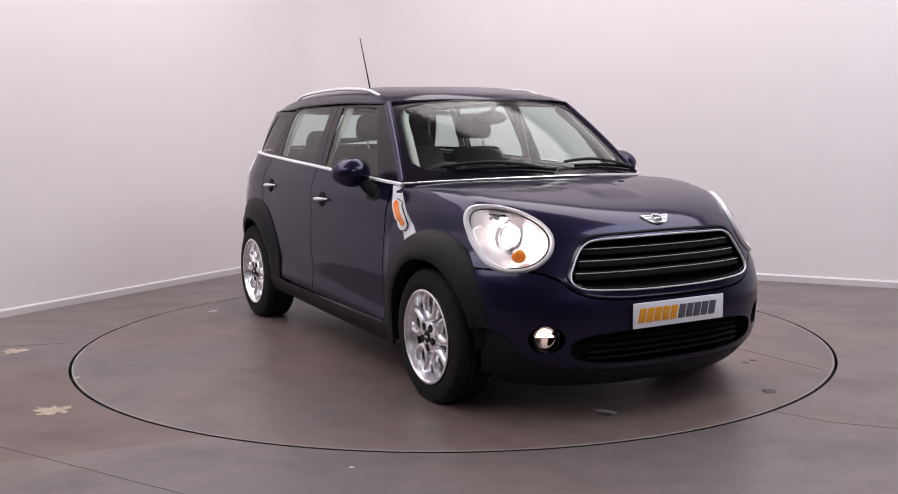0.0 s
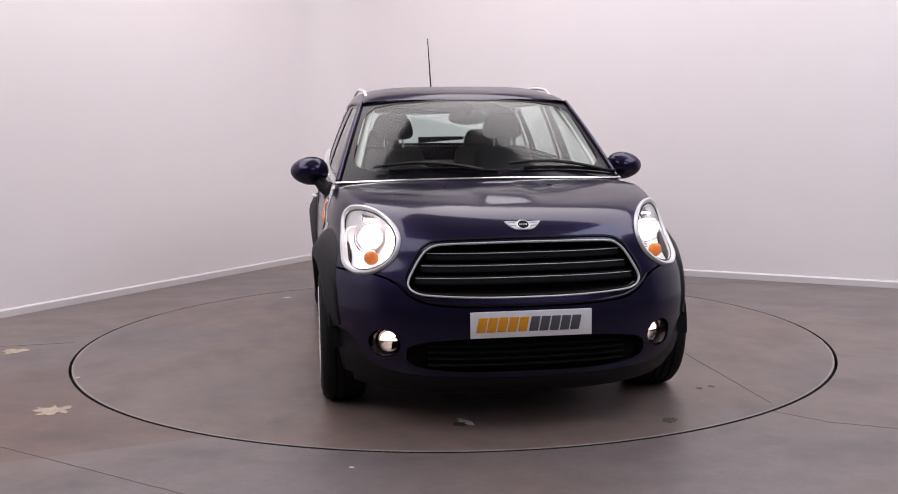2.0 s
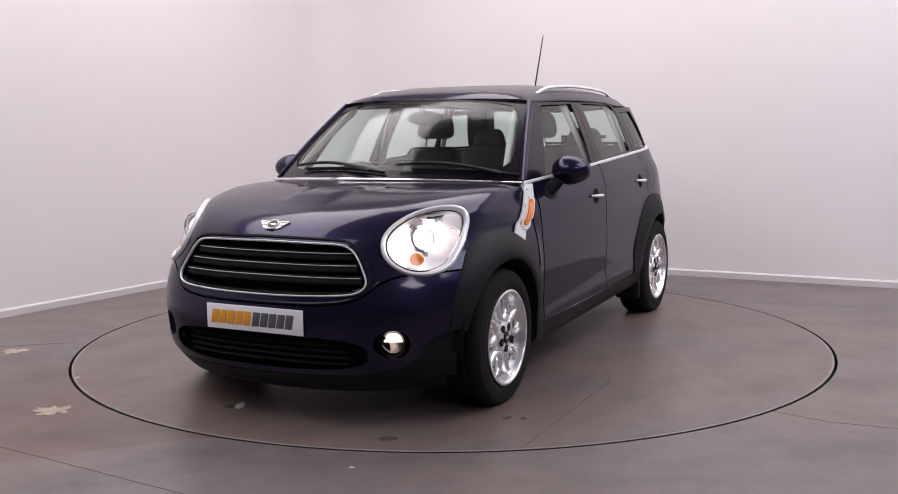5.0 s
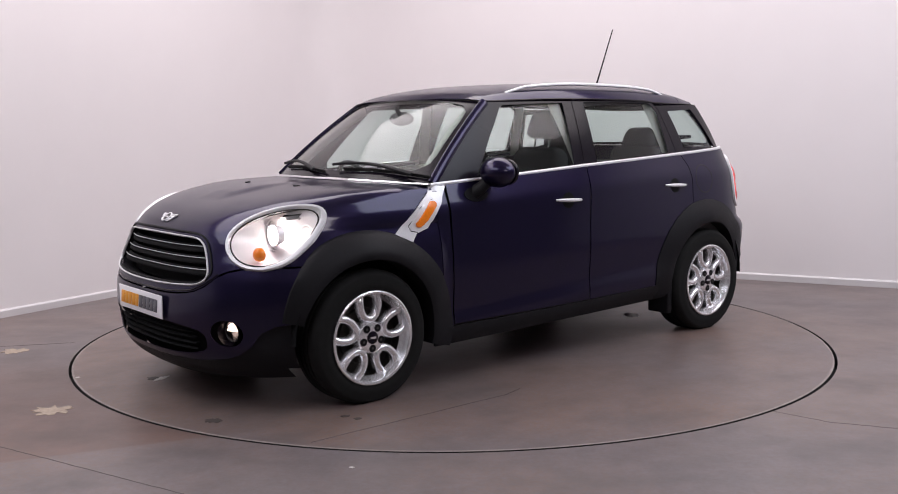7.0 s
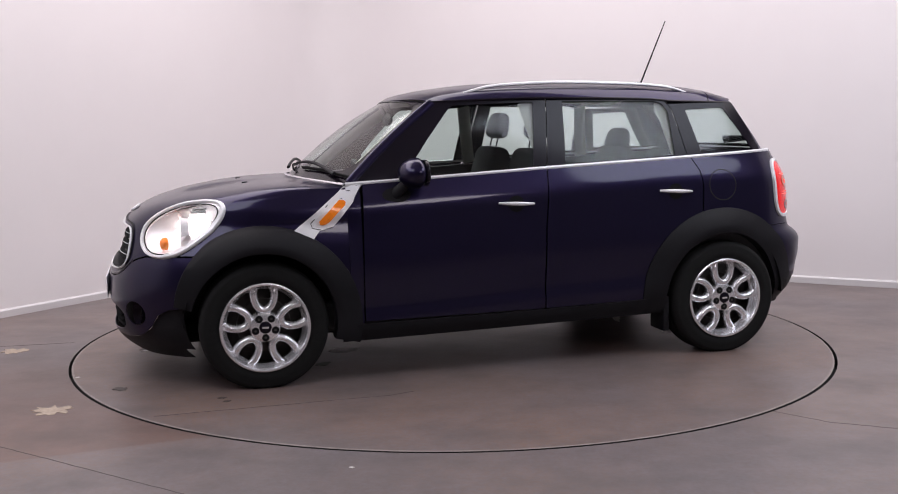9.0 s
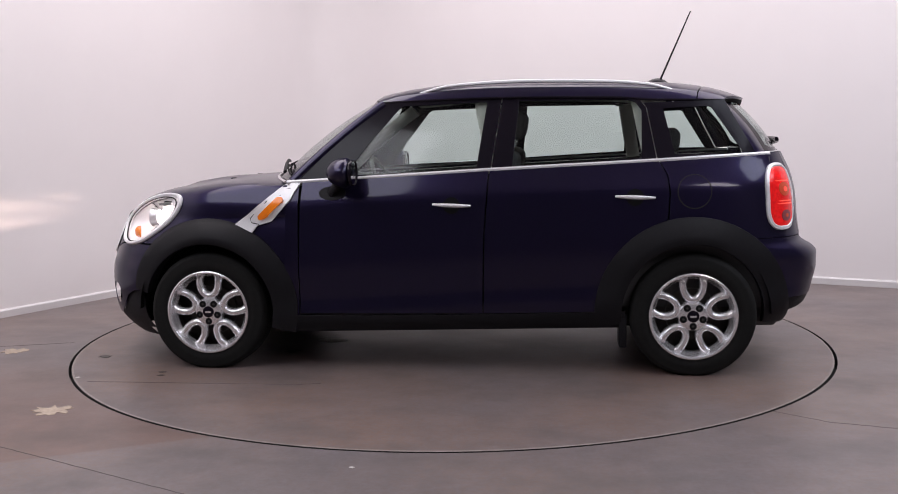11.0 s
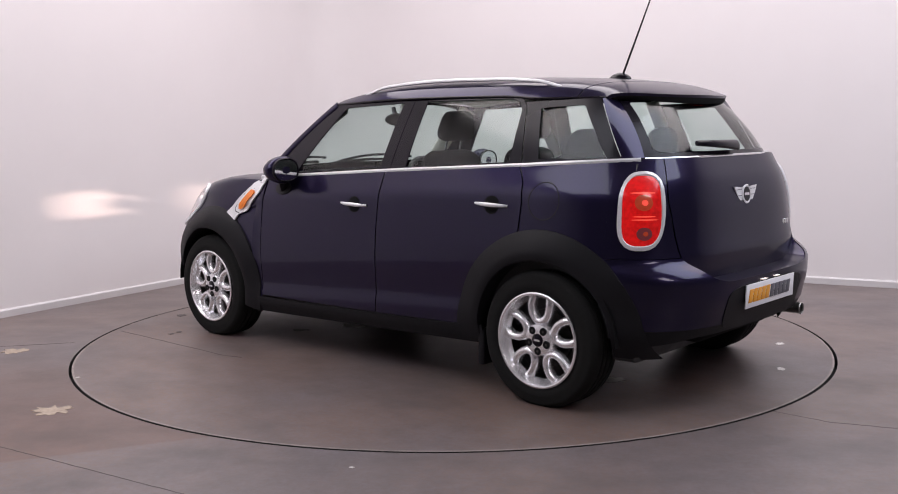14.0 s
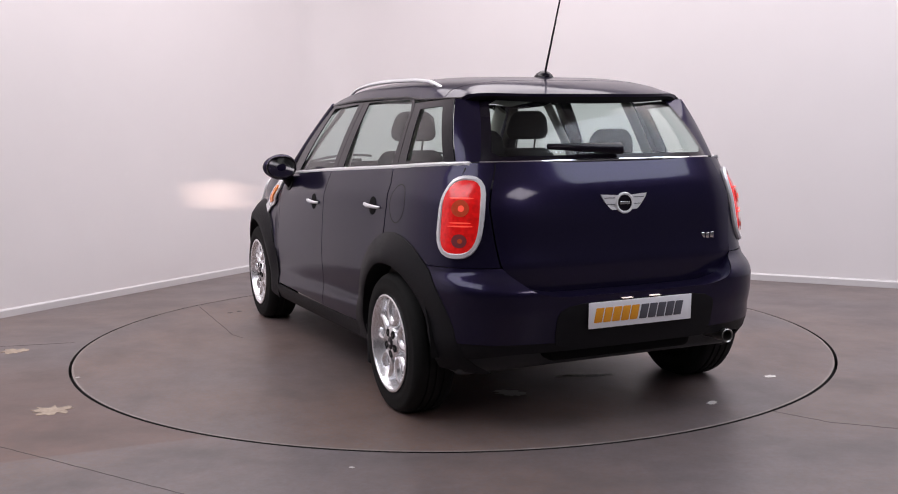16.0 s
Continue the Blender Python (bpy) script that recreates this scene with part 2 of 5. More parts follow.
def patch(fn, poly, step, thick=0.004, holes=(), bm=None):
    """A sheet over the outline poly, cut into steps, with holes, laid on the surface fn(a, b)."""
    sheet = bmesh.new()
    sheet.faces.new([sheet.verts.new((a, b, 0)) for a, b in poly])
    for axis in (0, 1):
        st = step[axis] if isinstance(step, tuple) else step
        lo, hi = min(q[axis] for q in poly), max(q[axis] for q in poly)
        no = Vector((1, 0, 0)) if axis == 0 else Vector((0, 1, 0))
        k = max(1, round((hi - lo) / st))
        for i in range(1, k):
            bmesh.ops.bisect_plane(sheet, geom=sheet.verts[:] + sheet.edges[:] + sheet.faces[:], dist=1e-6, plane_co=no * (lo + (hi - lo) * i / k), plane_no=no)
    for h in holes:
        cut_hole(sheet, h)
    for v in sheet.verts:
        v.co = fn(v.co.x, v.co.y)
    bmesh.ops.recalc_face_normals(sheet, faces=sheet.faces[:])
    if thick:
        bmesh.ops.solidify(sheet, geom=sheet.faces[:], thickness=thick)
    if bm is None:
        return sheet
    data = bpy.data.meshes.new("sheet")
    sheet.to_mesh(data)
    sheet.free()
    bm.from_mesh(data)
    bpy.data.meshes.remove(data)
    return bm


def disc(cx, cy, rx, ry, n=24, power=2.0, lean=0.0):
    """An oval or rounded outline; lean shifts its top sideways."""
    out = []
    for i in range(n):
        a = 2 * math.pi * i / n
        c, s = math.cos(a), math.sin(a)
        r = (abs(c) ** power + abs(s) ** power) ** (-1 / power)
        out.append((cx + rx * r * c + lean * r * s, cy + ry * r * s))
    return out


def normal_of(fn, a, b, out):
    """The normal of a surface at (a, b), on the side of out."""
    d = 0.004
    n = (fn(a + d, b) - fn(a - d, b)).cross(fn(a, b + d) - fn(a, b - d)).normalized()
    return n if n.dot(out) > 0 else -n


# ---- smooth curves
def curve(*pts):
    """A smooth curve through (u, v) points, flat beyond its ends."""
    us = [q[0] for q in pts]
    vs = [q[1] for q in pts]
    n = len(us)
    sec = [(vs[i + 1] - vs[i]) / (us[i + 1] - us[i]) for i in range(n - 1)]
    tan = [sec[0]] + [0.0 if sec[i - 1] * sec[i] <= 0 else 2 * sec[i - 1] * sec[i] / (sec[i - 1] + sec[i]) for i in range(1, n - 1)] + [sec[-1]]

    def f(u):
        if u <= us[0]:
            return vs[0]
        if u >= us[-1]:
            return vs[-1]
        i = 0
        while u > us[i + 1]:
            i += 1
        h = us[i + 1] - us[i]
        k = (u - us[i]) / h
        return ((1 + 2 * k) * (1 - k) ** 2 * vs[i] + k * (1 - k) ** 2 * h * tan[i]
                + k * k * (3 - 2 * k) * vs[i + 1] + k * k * (k - 1) * h * tan[i + 1])
    return f


# ---- the car's surfaces: x ahead, y to its left, z up; origin on the ground between the axles
X_FRONT, X_REAR = 0.86, -1.05          # where the sides pass into the nose and the tail
belt = curve((-1.9, 1.150), (-1.56, 1.138), (-1.1, 1.114), (-0.24, 1.073), (0.32, 1.041), (0.86, 1.012))
below = curve((-0.03, 0.790), (0.0, 0.800), (0.05, 0.819), (0.09, 0.834), (0.115, 0.843), (0.14, 0.848), (0.18, 0.851), (0.3, 0.858), (0.47, 0.864), (0.58, 0.858), (0.64, 0.855), (0.70, 0.864), (0.76, 0.862), (0.85, 0.840), (0.95, 0.80))


def side_y(x, z):
    """Half the width of the lower body."""
    d = belt(x) - z
    taper = 0.036 * (x + 0.1) ** 2 * min(1, max(0.25, 1 - d / 0.5))
    return below(d) * (1 - taper)


nose_x = curve((0.12, 1.93), (0.2, 2.02), (0.28, 2.055), (0.42, 2.068), (0.52, 2.062), (0.60, 2.04), (0.7, 2.008), (0.80, 1.975), (0.86, 1.925), (0.91, 1.84), (0.955, 1.70), (0.985, 1.54), (1.01, 1.36), (1.025, 1.15), (1.034, 0.90))
tail_x = curve((0.2, -1.80), (0.3, -1.91), (0.36, -1.965), (0.44, -1.992), (0.55, -2.015), (0.61, -2.015), (0.645, -1.995), (0.70, -1.925), (0.8, -1.905), (0.92, -1.894), (1.04, -1.868), (1.10, -1.842), (1.155, -1.815))
nose_n = curve((0.2, 2.6), (0.32, 2.85), (0.48, 2.95), (0.75, 2.85), (0.86, 2.85), (0.92, 3.1), (0.97, 3.5), (1.03, 3.7))


def nose_w(z):
    """Half the width where the nose begins; it closes at the crown of the bonnet."""
    w = side_y(X_FRONT, min(z, 0.99))
    if z > 0.99:
        w *= max(0.0, 1 - ((z - 0.99) / 0.0441) ** 2.2) ** 0.45
    return w


flank = curve((0.2, 1.10), (0.60, 1.10), (0.68, 1.08), (0.76, 1.03), (0.84, 1.0), (1.1, 1.0))


def capped(y, z):
    """Keeps the nose's width within that of the sides, with a soft bend."""
    lim = nose_w(z) + 0.010
    return -0.018 * math.log(math.exp(-y / 0.018) + math.exp(-lim / 0.018)) if flank(z) > 1.0 else y


def round_point(a, n):
    """A point of the unit superellipse in the direction a."""
    c, s = abs(math.cos(a)), abs(math.sin(a))
    r = (c ** n + s ** n) ** (-1 / n)
    return r * c, r * s


def nose(s, z):
    """The nose and bonnet: s from -1 (right side) over 0 (centre) to 1 (left side)."""
    u, v = round_point(s * math.pi / 2, nose_n(z))
    return Vector((X_FRONT + (nose_x(z) - X_FRONT) * u, math.copysign(capped(nose_w(z) * flank(z) * v, z), s), z))


def nose_s(y, z):
    """The s at which the nose is y from the middle at the height z."""
    n = nose_n(z)
    v = min(0.9999, abs(y) / (nose_w(z) * flank(z))) ** n
    return math.copysign(math.atan((v / (1 - v)) ** (1 / n)) / (math.pi / 2), y)


TAIL_N = 4.2


def tail(s, z):
    """The tail: s from -1 (right side) to 1 (left side)."""
    u, v = round_point(s * math.pi / 2, TAIL_N)
    return Vector((X_REAR + (tail_x(z) - X_REAR) * u, math.copysign(side_y(X_REAR, z) * v, s), z))


def tail_s(y, z):
    v = min(0.9999, abs(y) / side_y(X_REAR, z)) ** TAIL_N
    return math.copysign(math.atan((v / (1 - v)) ** (1 / TAIL_N)) / (math.pi / 2), y)


def glass_y(x, z):
    """Half the width of the glasshouse."""
    h = z - belt(x)
    return body_y(x, belt(x)) - 0.022 - 0.335 * h - 0.25 * h * h


roof_top = curve((-1.66, 1.440), (-1.60, 1.466), (-1.45, 1.509), (-1.2, 1.539), (-0.8, 1.555), (-0.4, 1.558), (0.0, 1.547), (0.22, 1.525), (0.36, 1.500), (0.44, 1.478), (0.47, 1.458))
roof_edge = curve((-1.7, 1.405), (-1.5, 1.430), (-1.1, 1.438), (-0.9, 1.452), (-0.3, 1.458), (0.47, 1.436))
roof_half = curve((-1.7, 0.525), (-1.5, 0.58), (-1.1, 0.622), (-0.4, 0.632), (0.2, 0.615), (0.47, 0.595))


def roof(x, v):
    """The roof: v from -1 to 1 across it."""
    xs = x - (0.10 * v * v if x > -0.4 else 0.0) * min(1, (x + 0.4) / 0.5)
    if x < -1.0:
        xs = x + 0.11 * v * v * min(1, (-1.0 - x) / 0.5)
    e, c = roof_edge(xs), roof_top(x)
    return Vector((xs, v * roof_half(xs), e + (max(c, e) - e) * math.sqrt(max(0, 1 - abs(v) ** 4))))


def body_y(x, z):
    """Half the width of the lower body anywhere along the car."""
    if x > X_FRONT:
        n, u, w = nose_n(z), (x - X_FRONT) / (nose_x(z) - X_FRONT), nose_w(z) * flank(z)
        return capped(w * max(0.0, 1 - u ** n) ** (1 / n), z) if u < 1 else 0.0
    elif x < X_REAR:
        n, u, w = TAIL_N, (x - X_REAR) / (tail_x(z) - X_REAR), side_y(X_REAR, z)
    else:
        return side_y(x, z)
    return w * max(0.0, 1 - u ** n) ** (1 / n) if u < 1 else 0.0


def screen(v, k):
    """The windscreen: v from -1 to 1 across, k from 0 at the foot to 1 at the top."""
    foot = Vector((1.045 - 0.195 * v * v, 0.757 * v, 1.034 - 0.014 * v * v))
    top = Vector((0.462 - 0.102 * v * v, 0.600 * v, 1.462 - 0.028 * v * v))
    bulge = 0.035 * 4 * k * (1 - k) * (1 - 0.6 * v * v)
    return foot.lerp(top, k) + Vector((0.55, 0, 0.83)) * bulge


def back_glass(v, k):
    """The rear window: v across, k from its foot to its top."""
    foot = Vector((-1.815 + 0.13 * v ** 4, 0.600 * v, 1.156 - 0.004 * v * v))
    top = Vector((-1.575 + 0.11 * v ** 4, 0.505 * v, 1.445 - 0.012 * v * v))
    return foot.lerp(top, k) + Vector((-0.75, 0, 0.6)) * (0.02 * 4 * k * (1 - k))

# ---- the room
def build_room():
    R = 0.55
    # plan of the two walls with their rounded corner, from the inside
    ca, cb = room(R, 0), room(0, R)
    bend = []
    for i in range(13):
        k = i / 12
        bend.append(ca.lerp(CORNER, k).lerp(CORNER.lerp(cb, k), k))
    plan = [room(ROOM_R, 0)] + bend + [room(0, ROOM_L)]
    out = [(-ALONG_L), *[(-(ALONG_L * (1 - i / 12) + ALONG_R * (i / 12))).normalized() for i in range(13)], (-ALONG_R)]

    def wall(name, ids, z0, z1, lo, hi, mat):
        bm = bmesh.new()
        ring = [plan[i] + out[i] * lo for i in ids] + [plan[i] + out[i] * hi for i in reversed(ids)]
        f = bm.faces.new([bm.verts.new(q + Vector((0, 0, z0))) for q in ring])
        up = bmesh.ops.extrude_face_region(bm, geom=[f])["geom"]
        bmesh.ops.translate(bm, vec=(0, 0, z1 - z0), verts=[v for v in up if isinstance(v, bmesh.types.BMVert)])
        return finish(name, bm, mat)

    every = list(range(len(plan)))
    tagged(wall("wall_north", every, 0, ROOM_H, 0, 0.2, WALL), "smooth off-white painted studio wall with rounded corner", "wall", kind="structure")
    bm = bmesh.new()
    path = [q - o * 0.0 for q, o in zip(plan, out)]
    rows = []
    for q, o in zip(path, out):
        rows.append([bm.verts.new(q - o * d + Vector((0, 0, z))) for d, z in ((-0.002, 0.0), (0.016, 0.0), (0.016, 0.047), (0.010, 0.055), (-0.002, 0.059))])
    for p, q in zip(rows, rows[1:]):
        for j in range(4):
            bm.faces.new((p[j], p[j + 1], q[j + 1], q[j]))
    tagged(finish("baseboard", bm, SKIRT, 30), "low pale painted skirting board along the wall", "skirting board", kind="structure")
    # unseen walls added behind the camera close the room and darken the car's reflections
    for name, a, b in (("wall_south", room(0, ROOM_L), room(ROOM_R, ROOM_L)), ("wall_east", room(ROOM_R, ROOM_L), room(ROOM_R, 0))):
        bm = bmesh.new()
        d = (b - a).normalized()
        o = Vector((d.y, -d.x, 0))
        if o.dot(room(5, 5) - a) > 0:
            o = -o
        q = [a - d * 0.2, b + d * 0.2, b + d * 0.2 + o * 0.2, a - d * 0.2 + o * 0.2]
        f = bm.faces.new([bm.verts.new(v) for v in q])
        up = bmesh.ops.extrude_face_region(bm, geom=[f])["geom"]
        bmesh.ops.translate(bm, vec=(0, 0, ROOM_H), verts=[v for v in up if isinstance(v, bmesh.types.BMVert)])
        tagged(finish(name, bm, GREY_WALL), "plain grey unseen wall added behind the camera", "wall", kind="structure")
    # ceiling
    bm = bmesh.new()
    c = [room(-0.5, -0.5), room(ROOM_R + 0.3, -0.5), room(ROOM_R + 0.3, ROOM_L + 0.3), room(-0.5, ROOM_L + 0.3)]
    f = bm.faces.new([bm.verts.new(v + Vector((0, 0, ROOM_H + 0.002))) for v in c])
    up = bmesh.ops.extrude_face_region(bm, geom=[f])["geom"]
    bmesh.ops.translate(bm, vec=(0, 0, 0.15), verts=[v for v in up if isinstance(v, bmesh.types.BMVert)])
    tagged(finish("ceiling", bm, CEILING), "plain white studio ceiling", "ceiling", kind="structure")
    # floor: one sheet round the turntable, and a dark pit below the gap
    bm = bmesh.new()
    revolve(bm, [(TABLE_R + 0.0080, 0.0), (4.0, 0.0), (8.0, 0.0), (16.0, 0.0)], 160)
    tagged(finish("floor", bm, FLOOR), "worn grey-brown painted concrete floor with scuffs", "floor", kind="structure")
    bm = bmesh.new()
    revolve(bm, [(TABLE_R + 0.0080, -0.001), (TABLE_R + 0.0080, -0.079), (0.001, -0.079)], 160)
    tagged(finish("turntable_pit", bm, SEAM), "dark narrow pit round the turntable", "floor", kind="structure")
    # turntable
    r = TABLE_R - 0.0080
    table = finish("turntable", revolve(bmesh.new(), [(0.0001, 0.0), (r * 0.5, 0.0), (r, 0.0)], 160), TABLE)
    part("rim", revolve(bmesh.new(), [(r, 0.0), (r, -0.05), (r - 0.05, -0.06)], 160), SEAM, table, "dark edge of the turntable")
    part("edge_strip", revolve(bmesh.new(), [(r - 0.012, 0.0005), (r - 0.011, 0.0012), (r - 0.001, 0.0012), (r, 0.0)], 160), EDGE, table, "worn bare edge of the turntable")
    return tagged(table, "round flush turntable with worn grey-brown surface", "turntable", kind="thing")


# grey of the added walls, set for what the paintwork mirrors
GREY_WALL = material("grey_wall_paint", (0.12, 0.116, 0.12), 0.8, 0, 0, 0.04, 4)
turntable = build_room()


def floor_scar(name, x, y, rx, ry, turn, mat, label, seed, parent=None, flat=0.0015, points=26, rough=0.35):
    """A ragged flat patch on the floor."""
    rnd = random.Random(seed)
    bm = bmesh.new()
    ring = []
    for i in range(points):
        a = 2 * math.pi * i / points
        k = 1 + rnd.uniform(-rough, rough)
        u, v = rx * k * math.cos(a), ry * k * math.sin(a)
        ring.append(bm.verts.new((x + u * math.cos(turn) - v * math.sin(turn), y + u * math.sin(turn) + v * math.cos(turn), flat)))
    bm.faces.new(ring)
    low = bmesh.ops.extrude_face_region(bm, geom=bm.faces[:])["geom"]
    bmesh.ops.translate(bm, vec=(0, 0, -flat * 0.9), verts=[v for v in low if isinstance(v, bmesh.types.BMVert)])
    if parent is None:
        return tagged(finish(name, bm, mat), label, "floor mark", kind="structure")
    return part(name, bm, mat, parent, label)


def unseen_ceiling_light(x, y, long, wide):
    """A shallow white housing over an unseen ceiling lamp."""
    thing = new("unseen_ceiling_light")
    thing.matrix_world = Matrix.Translation((x, y, ROOM_H)) @ Matrix.Rotation(ROOM_TURN, 4, "Z")
    bm = bmesh.new()
    box(bm, (-long / 2 - 0.03, -wide / 2 - 0.03, -0.08), (long / 2 + 0.03, wide / 2 + 0.03, 0.0), 0.008)
    part("housing", bm, SKIRT, thing)
    return tagged(thing, "long white unseen ceiling panel light, placed to light the room", "ceiling light", "ceiling lights")


for x, y, long, wide, power, tone in LAMPS:
    unseen_ceiling_light(x, y, long, wide)

floor_scar("floor_scar", -1.878, -1.57, 0.085, 0.07, 0.2, MARK, "pale beige chipped patch on the floor", 3, rough=0.5)
floor_scar("floor_scar", -2.63, -0.30, 0.075, 0.06, 0.0, MARK, "pale beige chipped patch on the floor", 5, rough=0.4)
floor_scar("floor_speck", -0.395, -2.41, 0.010, 0.008, 0.0, PALE_MARK, "tiny pale speck on the floor", 6)
floor_scar("floor_speck", -2.0, -0.95, 0.012, 0.010, 0.0, PALE_MARK, "tiny pale speck on the floor", 8)
# marks that turn with the table
for i, (x, y, rx, ry, mat) in enumerate([(0.72, 0.17, 0.085, 0.06, PALE_MARK), (1.82, -0.21, 0.06, 0.02, PALE_MARK), (-1.352, 0.30, 0.07, 0.05, PALE_MARK), (-1.225, -0.215, 0.13, 0.026, PALE_MARK), (-1.67, -1.05, 0.03, 0.02, PALE_MARK),
                                         (-1.93, -0.47, 0.03, 0.02, PALE_MARK), (1.955, 0.685, 0.035, 0.03, STAIN), (1.47, 1.02, 0.02, 0.015, STAIN), (1.45, 1.09, 0.02, 0.015, STAIN), (1.85, -0.24, 0.03, 0.03, STAIN), (0.886, 0.478, 0.05, 0.03, STAIN)]):
    floor_scar("worn_mark" if mat is PALE_MARK else "dark_stain", x, y, rx, ry, 0.4 * i, mat, "pale worn mark" if mat is PALE_MARK else "dark oily stain", 20 + i, turntable, rough=0.10 if i == 0 else 0.3)


def floor_crack(name, pts, wide, parent=None):
    """A hairline crack in the floor through the given places."""
    bm = bmesh.new()
    rnd = random.Random(len(pts) + 7)
    fine = [Vector((*pts[0], 0.0004))]
    for a, b in zip(pts, pts[1:]):
        for k in range(1, 13):
            fine.append(Vector((a[0] + (b[0] - a[0]) * k / 12 + rnd.uniform(-0.002, 0.002), a[1] + (b[1] - a[1]) * k / 12 + rnd.uniform(-0.002, 0.002), 0.0004)))
    sweep(bm, fine, [Vector((0, 0, 1))] * len(fine), [(-wide, -0.0003), (wide, -0.0003), (wide, 0.0006), (-wide, 0.0006)])
    if parent is None:
        return tagged(finish(name, bm, CRACK), "hairline crack in the floor paint", "floor mark", kind="structure")
    return part(name, bm, CRACK, parent, "hairline crack")


CRACK = material("crack", (0.100, 0.086, 0.084), 0.8)
floor_crack("floor_crack", [(-2.2, -1.9), (-1.89, -2.108), (-1.64, -2.261), (-1.221, -2.521), (-0.9, -2.72)], 0.0022)
floor_crack("floor_crack", [(1.455, -1.722), (1.649, -1.897), (1.896, -1.998), (2.4, -2.2)], 0.002)
floor_crack("floor_crack", [(-3.0, -0.20), (-2.769, -0.163), (-2.347, -0.072)], 0.003)
floor_crack("floor_crack", [(0.55, 1.20), (0.672, 1.236), (1.787, 1.245)], 0.0025, turntable)

# ---- the car
car = tagged(new("car"), "dark blue five-door compact crossover car with lit headlamps on the turntable", "car")
SIDES = (1, -1)


def flip(fn, s):
    """The surface fn, on the car's left (1) or right (-1)."""
    return lambda a, b: Vector((q := fn(a, b), )[0]) if s > 0 else Vector(((q := fn(a, b)).x, -q.y, q.z))


def on_side(off=0.0):
    return lambda x, z: Vector((x, body_y(x, z) + off, z))


def on_glass(off=0.0):
    return lambda x, z: Vector((x, glass_y(x, z) + off, z))


def arc(cx, cz, r, a0, a1, n):
    return [(cx + r * math.cos(radians(a0 + (a1 - a0) * i / n)), cz + r * math.sin(radians(a0 + (a1 - a0) * i / n))) for i in range(n + 1)]


AXLE_F, AXLE_R, AXLE_Z, HUB_Z = 1.2975, -1.2975, 0.322, 0.314
ARCH = 0.455                                   # body openings, behind the arch mouldings
HOLE_F, HOLE_R = arc(AXLE_F, AXLE_Z, ARCH, 0, 345, 23), arc(AXLE_R, AXLE_Z, ARCH, 0, 345, 23)
SILL = 0.30

# bumper joint across the nose: height by distance from the middle
joint = curve((0.0, 0.543), (0.25, 0.546), (0.42, 0.560), (0.505, 0.594), (0.57, 0.648), (0.66, 0.672), (0.90, 0.680))
GRILLE = [(-0.36, 0.803), (-0.2, 0.808), (0.0, 0.810), (0.2, 0.808), (0.36, 0.803), (0.415, 0.787), (0.45, 0.755), (0.49, 0.690), (0.508, 0.650), (0.502, 0.622), (0.47, 0.602), (0.40, 0.593), (0.2, 0.585), (0.0, 0.583),
          (-0.2, 0.585), (-0.40, 0.593), (-0.47, 0.602), (-0.502, 0.622), (-0.508, 0.650), (-0.49, 0.690), (-0.45, 0.755), (-0.415, 0.787)]


def shrink(poly, k):
    cx, cz = sum(q[0] for q in poly) / len(poly), sum(q[1] for q in poly) / len(poly)
    return [(cx + (x - cx) * k, cz + (z - cz) * k) for x, z in poly]


def nose_poly(poly):
    return [(nose_s(y, z), z) for y, z in poly]


def head_outline(k, n=28):
    out = []
    for a, b in disc(0.0, 0.0, 0.114 * k, 0.133 * k, n, 2.25, 0.026 * k):
        out.append((0.508 + a * (1 + 0.9 * b) - (0.012 * k if a > 0 and b < 0 else 0.0) * min(1.0, -b / 0.06), 0.806 + b))
    return out


def mirror_poly(poly):
    return [(-a, b) for a, b in reversed(poly)]


